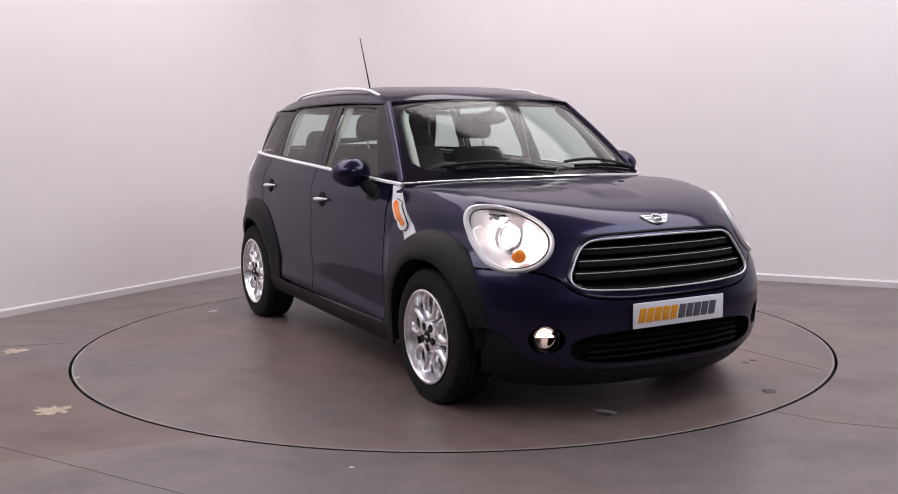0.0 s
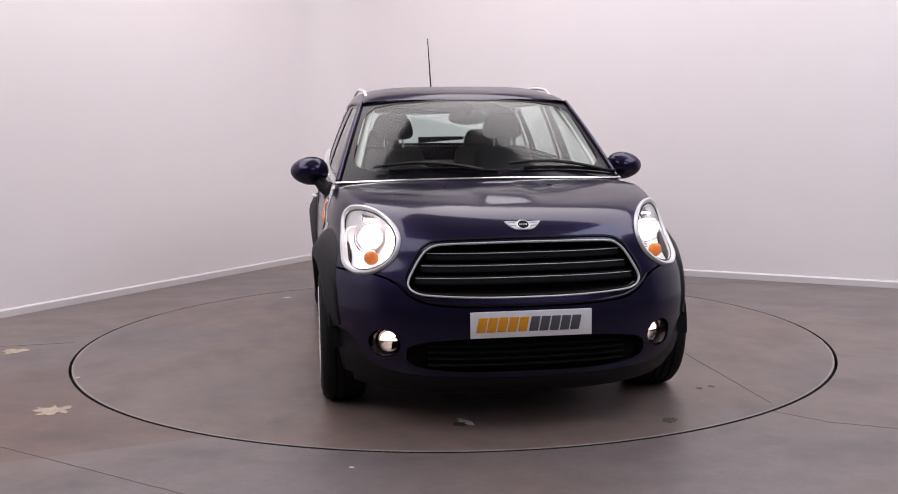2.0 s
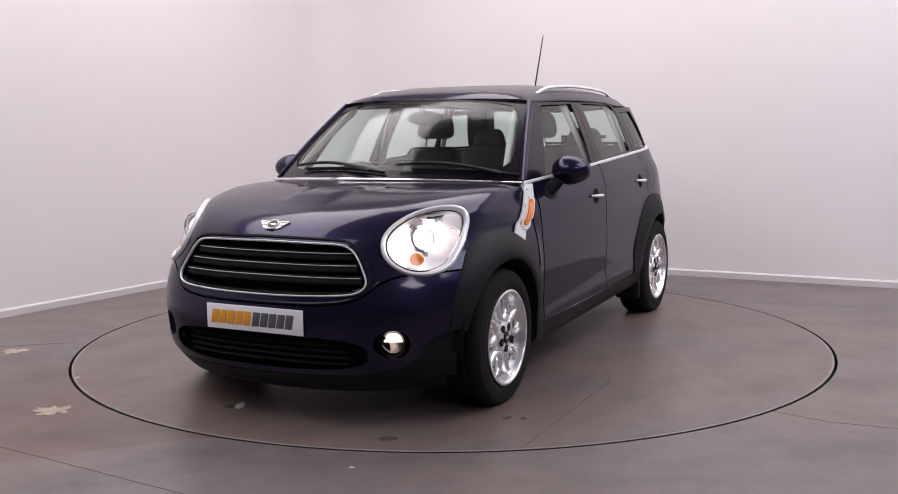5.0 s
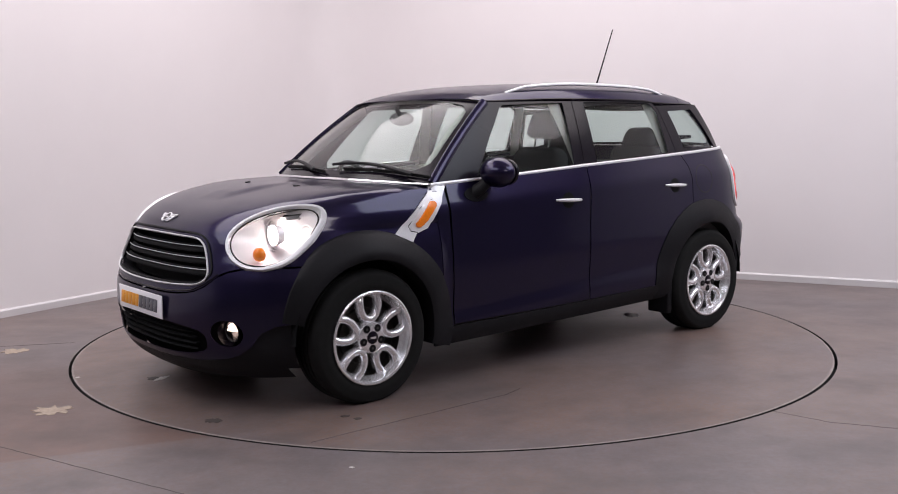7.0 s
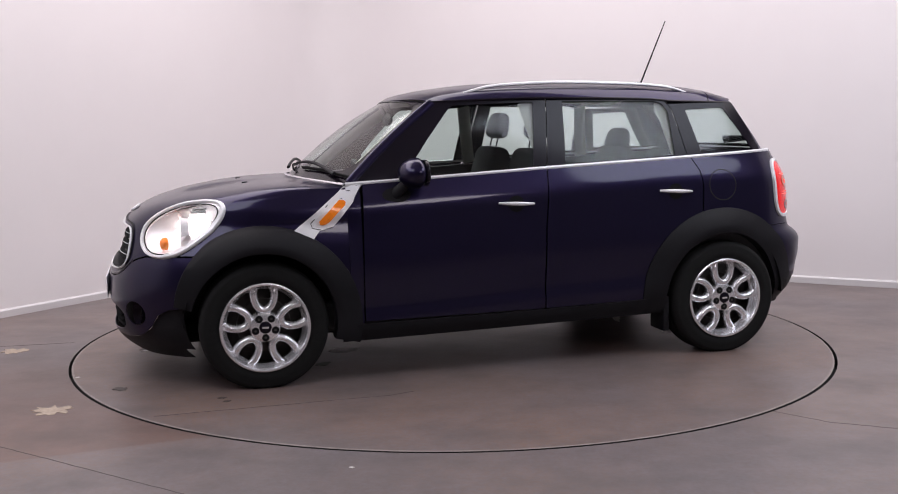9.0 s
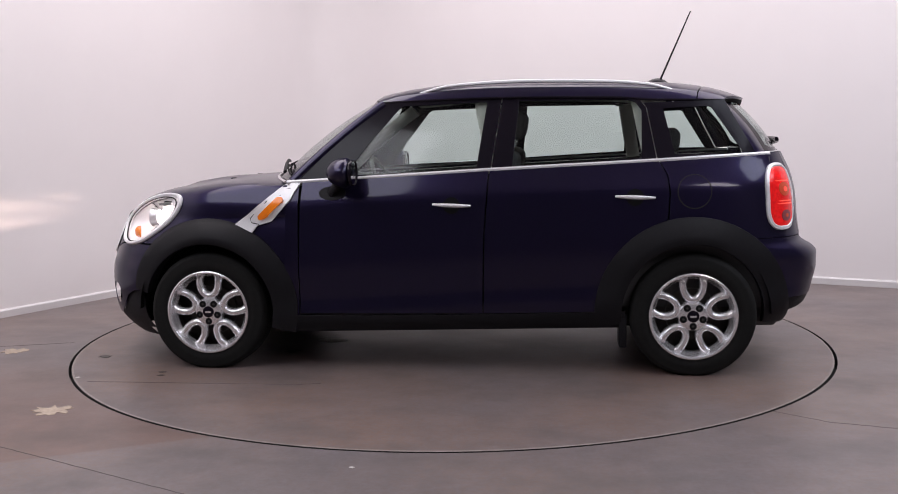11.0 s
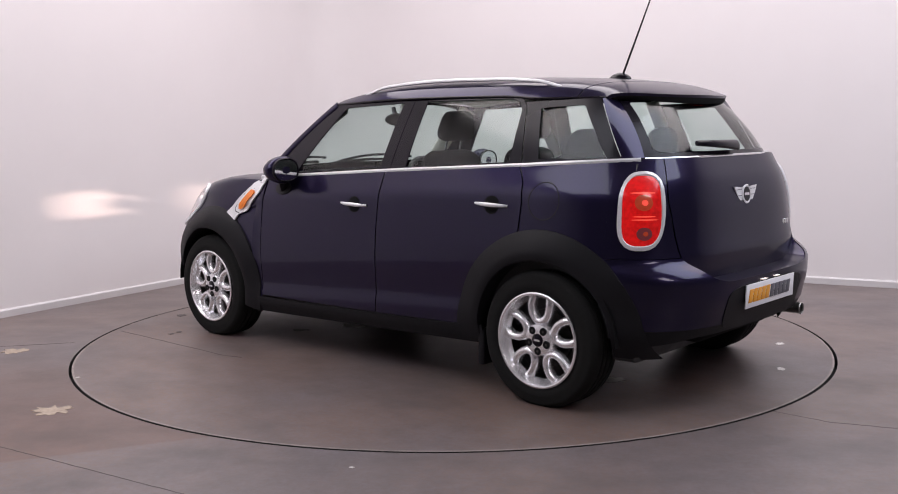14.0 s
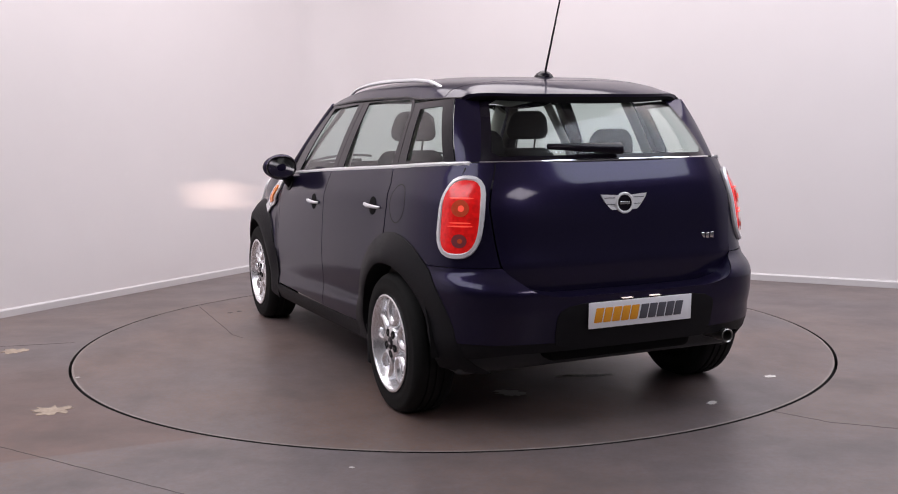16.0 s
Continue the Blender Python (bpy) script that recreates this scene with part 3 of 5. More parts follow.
def build_nose():
    # bonnet with the wings: everything above the bumper joint
    low = [(i / 40 - 1.0, 0) for i in range(81)]
    edge = [(s, joint(abs(nose(s, 0.65).y)) + 0.004 if abs(s) < 0.93 else 0.30) for s, _ in low]
    outline = edge + [(1.0, 1.033), (-1.0, 1.033)]
    holes = [nose_poly(GRILLE), head_outline(1.0), mirror_poly(head_outline(1.0))]

    def smooth(k):
        k = min(1.0, max(0.0, k))
        return k * k * (3 - 2 * k)

    def deep(s, z):
        # low raised scoop in the middle of the bonnet, sharp ahead and fading to the rear
        q = nose(s, z)
        if z > 0.85:
            q.z += 0.014 * smooth((1.66 - q.x) / 0.035) * smooth((q.x - 1.15) / 0.35) * smooth(1.25 - 1.25 * (q.y / 0.155) ** 2)
        return q
    bm = patch(deep, outline, (0.02, 0.012), 0.0, holes)
    hub = [f for f in bm.faces if (f.calc_center_median().x - AXLE_F) ** 2 + (f.calc_center_median().z - AXLE_Z) ** 2 < ARCH ** 2 and abs(f.calc_center_median().y) > 0.55]
    bmesh.ops.delete(bm, geom=hub, context="FACES")
    bmesh.ops.solidify(bm, geom=bm.faces[:], thickness=0.004)
    for s in SIDES:
        patch(flip(on_side(), s), [(0.790, SILL), (X_FRONT, SILL), (X_FRONT, 1.006), (0.790, 1.010)], (0.035, 0.03), 0.004, (), bm)
    bonnet = part("bonnet", bm, PAINT, car, "dark metallic blue clamshell bonnet with front wings")
    # bumper below the joint, with the lower intake and two lamp recesses
    intake = disc(0.0, 0.338, 0.525, 0.076, 32, 3.4)
    fogs = [disc(nose_s(0.615, 0.382) * s, 0.382, 0.047, 0.062, 18) for s in SIDES]
    base = curve((0.0, 0.236), (0.45, 0.244), (0.60, 0.262), (0.68, 0.300), (0.735, 0.385), (0.79, 0.420), (0.9, 0.428))
    top = [(s, joint(abs(nose(s, 0.65).y)) - 0.004) for s in [i / 30 for i in range(-28, 29)]]
    bot = [(s, base(abs(nose(s, 0.35).y))) for s in [i / 30 for i in range(28, -29, -1)]]
    bm = patch(nose, top + bot, (0.02, 0.014), 0.0, [nose_poly(intake), *fogs])
    hub = [f for f in bm.faces if (f.calc_center_median().x - AXLE_F) ** 2 + (f.calc_center_median().z - AXLE_Z) ** 2 < 0.40 ** 2]
    bmesh.ops.delete(bm, geom=hub, context="FACES")
    bmesh.ops.solidify(bm, geom=bm.faces[:], thickness=0.004)
    part("front_bumper", bm, PAINT, car, "dark metallic blue front bumper")
    # plastic valance under it
    top = [(s, base(abs(nose(s, 0.35).y)) - 0.003) for s in [i / 30 for i in range(-28, 29)]]
    bot = [(s, 0.150 + 0.03 * abs(s) ** 2) for s in [i / 30 for i in range(28, -29, -1)]]
    bm = patch(lambda s, z: nose(s, z) + Vector((-0.004 - 0.25 * max(0, 0.22 - z), -0.016 * nose(s, z).y / 0.8, 0)), top + bot, (0.03, 0.02), 0.0)
    hub = [f for f in bm.faces if (f.calc_center_median().x - AXLE_F) ** 2 + (f.calc_center_median().z - AXLE_Z) ** 2 < 0.385 ** 2 and abs(f.calc_center_median().y) > 0.5]
    bmesh.ops.delete(bm, geom=hub, context="FACES")
    bmesh.ops.solidify(bm, geom=bm.faces[:], thickness=0.004)
    part("front_valance", bm, PLASTIC, car, "black plastic lower front valance")
    # intake slats and backing
    bm = bmesh.new()
    patch(lambda s, z: nose(s, z) - Vector((0.075, 0, 0)), nose_poly([(y * 1.10, 0.34 + (z - 0.34) * 1.9) for y, z in intake]), 0.05, 0.003, (), bm)
    lower = part("lower_grille", bm, DARK, car, "black lower air intake")
    for z in (0.29, 0.318, 0.346, 0.374):
        path = [nose(nose_s(y, z), z) - Vector((0.035, 0, 0)) for y in [0.43 * i / 12 for i in range(-12, 13)]]
        part("slat", sweep(bmesh.new(), path, [Vector((1, 0, 0))] * 25, oval(0.005, 0.014, 8)), DARK, lower)
    # main grille: backing, chrome frame, bars
    grille = part("grille", patch(lambda s, z: nose(s, z) - Vector((0.085, 0, 0)), nose_poly(shrink(GRILLE, 1.05)), 0.05, 0.003), DARK, car, "black radiator grille with slim bars in a chrome frame")
    bm = bmesh.new()
    n = len(GRILLE)
    dense = []
    for i in range(n):
        a, b, c, d = (GRILLE[(i + k) % n] for k in (-1, 0, 1, 2))
        for k in (0.0, 0.33, 0.66):
            dense.append(tuple(0.5 * (2 * b[j] + (c[j] - a[j]) * k + (2 * a[j] - 5 * b[j] + 4 * c[j] - d[j]) * k * k + (3 * b[j] - a[j] - 3 * c[j] + d[j]) * k ** 3) for j in (0, 1)))
    path = [nose(nose_s(y, z), z) + Vector((0.004, 0, 0)) for y, z in dense]
    norm = [normal_of(nose, nose_s(y, z), z, Vector((1, 0, 0))) for y, z in dense]
    # chrome frame in pale satin, which stands for its bright reflection
    part("chrome_frame", sweep(bm, path, norm, oval(0.0044, 0.007, 10), True), SATIN, grille, "chrome grille frame, its bright reflection put into pale satin")
    rim = [nose(nose_s(y, z), z) - Vector((0.04, 0, 0)) for y, z in shrink(dense, 0.995)]
    part("surround", sweep(bmesh.new(), rim, norm, [(-0.006, -0.045), (0.002, -0.045), (0.002, 0.04), (-0.006, 0.04)], True), PLASTIC, grille)
    for z, half in ((0.752, 0.425), (0.701, 0.450), (0.650, 0.475)):
        path = [nose(nose_s(y, z), z) - Vector((0.030, 0, 0)) for y in [half * i / 14 for i in range(-14, 15)]]
        part("grille_bar", sweep(bmesh.new(), path, [Vector((1, 0, 0.0))] * 29, [(-0.019, -0.012), (0.013, -0.010), (0.017, 0.002), (0.014, 0.014), (0.006, 0.014), (-0.017, -0.004)]), DARK, grille)
        path = [q + Vector((0.012, 0, 0.013)) for q in path]
        part("bar_edge", sweep(bmesh.new(), path, [Vector((1, 0, 0.3))] * 29, oval(0.0016, 0.0022, 6)), SATIN, grille, "thin silver edge")
    # lip under the grille
    for up, half, thick in ((0.008, 0.555, 0.007), (0.022, 0.515, 0.006), (0.035, 0.485, 0.006)):
        path = [nose(nose_s(y, joint(abs(y)) + up), joint(abs(y)) + up) - Vector((0.004 + up * 0.2, 0, 0)) for y in [half * i / 20 for i in range(-20, 21)]]
        part("grille_lip", sweep(bmesh.new(), path, [Vector((1, 0, 0.2))] * 41, oval(thick, 0.007, 8)), GLOSS_BLACK, grille)


build_nose()


def build_side(s):
    """Doors, sill, arch mouldings, windows and trim of one side."""
    word = "left" if s > 0 else "right"
    S, G = flip(on_side(), s), flip(on_glass(), s)
    # doors
    front = [(0.782, SILL + 0.01), (0.784, 0.60), (0.780, 0.80), (0.772, belt(0.772) - 0.006), (-0.236, belt(-0.24) - 0.006), (-0.228, 0.95), (-0.212, 0.75), (-0.206, 0.5), (-0.204, SILL + 0.02)]
    rear_edge = [(-1.120, belt(-1.12) - 0.006), (-1.160, 1.04), (-1.172, 0.95), (-1.165, 0.84), (-1.15, 0.74)]
    rear = [(-0.212, SILL + 0.02), (-0.214, 0.5), (-0.220, 0.75), (-0.236, 0.95), (-0.244, belt(-0.24) - 0.006)] + rear_edge + [(-1.15, SILL + 0.04)]
    wheel = [HOLE_R]
    fd = part("front_door", patch(S, front, (0.05, 0.028), 0.005), PAINT, car)
    rd = part("rear_door", patch(S, rear, (0.05, 0.028), 0.005, wheel), PAINT, car)
    # rear wing between the door and the tail
    wing = [(q[0] - 0.008, q[1]) for q in rear_edge] + [(-1.158, 0.45), (-1.30, 0.40), (-1.62, 0.40), (-1.62, belt(-1.6) - 0.004)]
    part("rear_wing", patch(S, wing, (0.03, 0.028), 0.004, wheel), PAINT, car)
    # black sill
    low = [(0.90, 0.205), (-0.95, 0.245), (-0.95, SILL + 0.038), (-0.6, SILL + 0.022), (0.2, SILL + 0.006), (0.90, SILL - 0.004)]
    part("sill", patch(flip(lambda x, z: Vector((x, side_y(x, z) + 0.012 - 0.25 * max(0, 0.27 - z), z)), s), low, (0.06, 0.02), 0.012), PLASTIC, car, "black plastic sill")
    # arch mouldings
    for name, cx, a0, a1, top in (("front_arch_moulding", AXLE_F, 14, 194, 0.500), ("rear_arch_moulding", AXLE_R, -8.5, 188, 0.507)):
        bm = bmesh.new()
        rows = []
        for i in range(41):
            a = radians(a0 + (a1 - a0) * i / 40)
            row = []
            r1 = top - 0.065 * max(0.0, 1 - max(0.0, math.sin(a) if cx > 0 and math.cos(a) > 0 else 1.0) * 1.15)
            tuck = (1 - min(1.0, max(0.0, math.cos(a) if cx > 0 else -math.cos(a)) / 0.8)) * (0.12 + 0.88 * max(0.0, math.sin(a)) ** 0.6)
            for r, lift in ((r1, -0.004), (r1 - 0.002, 0.012), (r1 - 0.035, 0.02), (r1 - 0.09, 0.03), (0.375, 0.032), (0.366, 0.026), (0.362, -0.03), (0.37, -0.11)):
                x, z = cx + r * math.cos(a), AXLE_Z + r * math.sin(a)
                y = body_y(x, max(z, 0.2))
                if r < r1 - 0.03:
                    k = (r1 - r) / (r1 - 0.366)
                    y += max(0.0, min(0.060 if cx > 0 else 0.034, 0.878 - y)) * min(1, k * 1.3) * tuck
                row.append(bm.verts.new((x, s * (y + (lift if lift < 0.012 else 0.010 + (lift - 0.010) * max(tuck, 0.15))), z)))
            rows.append(row)
        for p, q in zip(rows, rows[1:]):
            for j in range(len(p) - 1):
                bm.faces.new((p[j], p[j + 1], q[j + 1], q[j]))
        part(name, bm, PLASTIC, car, "black grained plastic wheel arch moulding", 50)
        # wheel house
        bm = bmesh.new()
        m = Matrix.Translation((cx, s * 0.86, AXLE_Z)) @ Matrix.Rotation(radians(90 * s), 4, "X")
        revolve(bm, [(0.001, 0.34), (0.40, 0.34), (0.40, 0.02)], 40, m)
        dead = [f for f in bm.faces if f.calc_center_median().z < 0.31]
        bmesh.ops.delete(bm, geom=dead, context="FACES")
        part("wheel_house", bm, DARK, car)
    # window frames and panes
    ff = [(0.845, belt(0.845) + 0.004), (0.60, 1.235), (0.36, 1.440), (-0.30, 1.455), (-0.246, belt(-0.24) + 0.004)]
    fw = [(0.545, 1.046), (0.40, 1.235), (0.262, 1.398), (0.235, 1.414), (-0.222, 1.430), (-0.170, 1.073)]
    rf = [(-0.252, belt(-0.25) + 0.004), (-0.306, 1.455), (-0.98, 1.448), (-1.035, 1.425), (-1.062, 1.39), (-1.112, belt(-1.11) + 0.004)]
    rw = [(-0.360, 1.090), (-0.395, 1.434), (-0.960, 1.434), (-1.010, 1.418), (-1.040, 1.375), (-1.036, 1.128)]
    qf = [(-1.118, belt(-1.118) + 0.004), (-1.068, 1.39), (-1.050, 1.415), (-1.47, 1.424), (-1.625, belt(-1.62) + 0.004)]
    qw = [(-1.205, 1.146), (-1.152, 1.384), (-1.385, 1.394), (-1.402, 1.387), (-1.560, 1.150)]
    for name, frame_poly, pane_poly, owner in (("front_window_frame", ff, fw, fd), ("rear_window_frame", rf, rw, rd), ("quarter_window_frame", qf, qw, car)):
        ob = part(name, patch(G, frame_poly, 0.05, 0.006, [pane_poly]), GLOSS_BLACK, owner)
        bm = patch(flip(on_glass(-0.005), s), shrink(pane_poly, 1.03), 0.07, 0.0)
        pane = part("window_pane", bm, GLASS, car if owner is car else owner, "green-tinted clear glass")
        pane.visible_shadow = False
    # painted windscreen pillar
    a0 = [flip(lambda v, k: screen(v, k), s)(1.0, i / 12) for i in range(13)]
    path = [q + Vector((-0.012, s * 0.004, 0.0)) for q in a0]
    part("windscreen_pillar", sweep(bmesh.new(), path, [Vector((0.35, s * 1.0, 0.35))] * 13, oval(0.025, 0.013, 12)), PAINT, car)
    # rear pillar between the quarter window and the tailgate
    bm = bmesh.new()
    rows = []
    for i in range(11):
        k = i / 10
        x0, z0 = -1.628 + (-1.474 + 1.628) * k, belt(-1.62) + 0.004 + (1.424 - belt(-1.62) - 0.004) * k
        a, b = Vector((x0, glass_y(x0, z0), z0)), back_glass(1.0, k) + Vector((-0.004, -0.008, 0.002))
        row = []
        for j in range(7):
            q = a.lerp(b, j / 6) + Vector((-0.2, 0.8, 0)) * (0.018 * math.sin(math.pi * j / 6))
            row.append(bm.verts.new((q.x, s * q.y, q.z)))
        rows.append(row)
    for p, q in zip(rows, rows[1:]):
        for j in range(6):
            bm.faces.new((p[j], p[j + 1], q[j + 1], q[j]))
    part("rear_pillar", bm, PAINT, car)
    # strip along the belt, coloured pale in place of chrome's bright reflection
    xs = [0.86 - i * (0.86 + 1.70) / 60 for i in range(61)]
    path = [Vector((x, s * (body_y(x, min(1.15, belt(x))) - 0.003), belt(x) + 0.001)) for x in xs]
    part("belt_trim", sweep(bmesh.new(), path, [Vector((0, s, 0.35))] * 61, [(-0.009, -0.012), (0.009, -0.018), (0.009, 0.006), (0.0, 0.011), (-0.009, 0.009)]), SATIN, car, "thin metal strip under the windows, coloured pale for its bright reflection")
    # dark gutter between roof and doors
    xs = [0.36 - i * (0.36 + 1.48) / 40 for i in range(41)]
    path = [Vector((x, s * (roof_half(x) - 0.004), roof_edge(x) - 0.004)) for x in xs]
    part("roof_gutter", sweep(bmesh.new(), path, [Vector((0, s, 0.2))] * 41, oval(0.007, 0.008, 8)), GLOSS_BLACK, car)
    # roof rail
    xs = [0.26 - i * (0.26 + 1.27) / 44 for i in range(45)]
    path = []
    for i, x in enumerate(xs):
        k = i / 44
        rise = min(1, math.sin(math.pi * k) * 3.0) ** 0.7 + 0.5 * math.sin(math.pi * k)
        q = roof(x, 0.905)
        path.append(Vector((q.x, s * q.y, q.z - 0.014 + 0.028 * rise)))
    part("roof_rail", sweep(bmesh.new(), path, [Vector((0, s * 0.5, 1))] * 45, lambda k: oval(0.009 + 0.004 * math.sin(math.pi * k), 0.007 + 0.003 * math.sin(math.pi * k), 10)), SATIN, car, "silver roof rail")
    # handles, each over a dark disc that paints the shade of its cup
    for x, z, door in ((-0.045, 0.893, fd), (-0.998, 0.931, rd)):
        path = [Vector((x + 0.10 - 0.2 * i / 14, s * (body_y(x, z) + 0.010 + 0.024 * math.sin(math.pi * i / 14) ** 0.6), z + 0.004 * (1 - i / 7))) for i in range(15)]
        # satin colour carries the white that the chrome would mirror
        part("handle", sweep(bmesh.new(), path, [Vector((0, s, 0))] * 15, lambda k: oval(0.006 + 0.0045 * math.sin(math.pi * k), 0.005 + 0.004 * math.sin(math.pi * k), 10)), SATIN, door, "chrome door handle, its white reflection put into pale satin")
        cup = disc(x, z - 0.002, 0.045, 0.044, 20, 2.0)
        part("handle_cup_shade", patch(flip(on_side(0.004), s), cup, 0.02, 0.003), DARK, door)
    # side scuttle: silver wedge with an amber lamp
    wedge = [(0.862, 1.006), (0.783, 1.006), (0.818, 0.952), (0.828, 0.926), (0.935, 0.806), (1.010, 0.785), (1.040, 0.746), (1.136, 0.790), (0.95, 0.938)]
    vent = part("side_scuttle", patch(flip(on_side(0.006), s), wedge, 0.04, 0.008), SATIN, car, "silver wedge-shaped side scuttle")
    lamp = [(0.903, 0.938), (0.878, 0.937), (0.868, 0.926), (0.872, 0.912), (0.965, 0.826), (0.990, 0.815), (1.006, 0.818), (1.010, 0.834), (0.998, 0.846)]
    part("side_repeater", patch(flip(on_side(0.017), s), shrink(lamp, 0.98), 0.03, 0.008), AMBER, vent, "amber side repeater")
    slot = [(0.885, 0.946), (0.935, 0.934), (0.962, 0.915), (1.050, 0.824), (1.040, 0.800), (1.000, 0.794), (0.985, 0.803), (0.865, 0.912), (0.864, 0.935)]
    part("repeater_bezel", patch(flip(on_side(0.0125), s), shrink(slot, 0.90), 0.03, 0.004), SATIN, vent)
    part("repeater_seal", patch(flip(on_side(0.0095), s), slot, 0.03, 0.003), SATIN, vent)
    # black strip puts in the shade at the front wall of the recessed slot
    path = [flip(on_side(0.013), s)(a, b) for a, b in ((0.885, 0.946), (0.940, 0.932), (0.966, 0.912), (1.052, 0.824), (1.044, 0.801), (1.002, 0.792))]
    part("slot_edge_shade", sweep(bmesh.new(), path, [Vector((0, s, 0))] * 6, oval(0.0026, 0.003, 8)), GLOSS_BLACK, vent)
    # mirror
    bm = bmesh.new()
    bmesh.ops.create_uvsphere(bm, u_segments=28, v_segments=16, radius=1.0)
    for v in bm.verts:
        c = v.co
        fx = 0.098 if c.x > 0 else 0.046
        v.co = Vector((0.510 + c.x * fx, s * 0.905 + c.y * 0.106, 1.068 + c.z * 0.079 * (1 - 0.12 * s * c.y)))
    mirror = part("door_mirror", bm, PAINT, fd)
    glass = disc(0, 0, 0.082, 0.059, 24, 2.3)
    bm = bmesh.new()
    face = bm.faces.new([bm.verts.new((0.466, s * 0.905 + a, 1.068 + b)) for a, b in glass])
    bmesh.ops.solidify(bm, geom=[face], thickness=0.004)
    part("mirror_glass", bm, CHROME, mirror)
    rim = [Vector((0.470, s * 0.905 + a * 1.07, 1.068 + b * 1.08)) for a, b in glass]
    part("mirror_rim", sweep(bmesh.new(), rim, [Vector((-1, 0, 0))] * 24, oval(0.006, 0.010, 8), True), GLOSS_BLACK, mirror)
    path = [Vector((0.62, s * 0.775, 0.955)), Vector((0.60, s * 0.805, 0.965)), Vector((0.575, s * 0.835, 0.99)), Vector((0.55, s * 0.865, 1.03)), Vector((0.535, s * 0.885, 1.06))]
    part("mirror_foot", sweep(bmesh.new(), path, [Vector((1, 0, 0.2))] * 5, lambda k: oval(0.045 - 0.018 * k, 0.028 - 0.006 * k, 12)), PLASTIC, mirror)
    part("mirror_base", patch(flip(on_side(0.004), s), disc(0.60, 0.955, 0.075, 0.036, 20), 0.03, 0.006), PLASTIC, mirror)
    # headlamp
    H = flip(nose, s)
    ringp, ringn = [], []

    def ring_section(outer):
        w = 0.0095 + 0.008 * max(0.0, outer)
        return [(-w, -0.012), (w, -0.012), (w, 0.004), (w * 0.5, 0.012), (-w * 0.35, 0.011), (-w * 0.85, 0.004)]
    for a, b in head_outline(1.0, 48):
        nn = normal_of(H, a, b, Vector((1, s, 0)))
        ringp.append(H(a, b) + nn * 0.004)
        ringn.append(nn)
    head = part("headlamp", sweep(bmesh.new(), ringp, ringn, lambda k: ring_section(math.cos(2 * math.pi * k)), True), SATIN, car, "lit round headlamp in a silver ring")
    mid = (head_outline(1.0)[0][0] * 0 + 0.512, 0.806)
    aim = Vector((0.94, s * 0.34, 0.02)).normalized()

    def dome(off, k):
        def f(a, b):
            u, v = (a - mid[0]) / 0.122, (b - mid[1]) / 0.140
            r = max(0.0, 1 - u * u - v * v)
            return H(a, b) + normal_of(H, a, b, Vector((1, s, 0))) * (off + k * r)
        return f
    lens = part("lens", patch(dome(-0.001, 0.018), head_outline(0.97), (0.012, 0.014), 0.0), LENS, head, "clear headlamp lens")
    lens.visible_shadow = False
    # main lamp: a dark throat that gives the beam its edge, and a bright core
    core = H(0.50, 0.815) - aim * 0.045
    forward = Vector((1, s * 0.03, -0.035)).normalized()
    m = Matrix.Translation(core) @ forward.to_track_quat("Z", "Y").to_matrix().to_4x4()
    bm = revolve(bmesh.new(), [(0.052, -0.004), (0.053, 0.0), (0.050, 0.003), (0.046, 0.0), (0.042, -0.04)], 32, m)
    part("lamp_ring", bm, REFLECTOR, head)
    bm = revolve(bmesh.new(), [(0.0005, 0.012), (0.02, 0.009), (0.036, 0.0), (0.044, -0.015)], 28, m)
    part("lamp_core", bm, LAMP_GLOW, head, "glowing white lamp")
    for r, deep in ((0.060, -0.012), (0.069, -0.004), (0.078, 0.006)):   # stepped reflector rings
        part("reflector_ring", revolve(bmesh.new(), [(r - 0.0035, deep - 0.010), (r - 0.001, deep), (r + 0.0015, deep + 0.001), (r + 0.003, deep - 0.008)], 30, m, 0.5 * math.pi, 1.6 * math.pi), CHROME, head)
    # slotted black box behind it: it gives the beam its flat shape
    down = Vector((1, 0, -0.095)).normalized()
    bx = Matrix.Translation(H(0.50, 0.884) - down * 0.040) @ Matrix(((down.x, 0, -down.z, 0), (0, 1, 0, 0), (down.z, 0, down.x, 0), (0, 0, 0, 1)))
    bm = patch(dome(-0.004, -0.085), head_outline(0.985), (0.006, 0.006), 0.0)
    inside = bx.inverted()
    dead = [f for f in bm.faces if abs((c := inside @ f.calc_center_median()).y) < 0.024 and abs(c.z) < 0.011]
    bmesh.ops.delete(bm, geom=dead, context="FACES")
    part("lamp_bowl", bm, REFLECTOR, head, "bright reflector bowl")
    bm = bmesh.new()
    ring0, ring1 = ([bm.verts.new(bx @ Vector((x, a * w, b * h))) for a, b in ((-1, -1), (1, -1), (1, 1), (-1, 1))] for x, w, h in ((-0.101, 0.020, 0.008), (0.0, 0.020, 0.006)))
    bm.faces.new(ring0)
    for j in range(4):
        bm.faces.new((ring0[j], ring0[(j + 1) % 4], ring1[(j + 1) % 4], ring1[j]))
    part("beam_box", bm, BEAM_BOX, head)
    bm = bmesh.new()
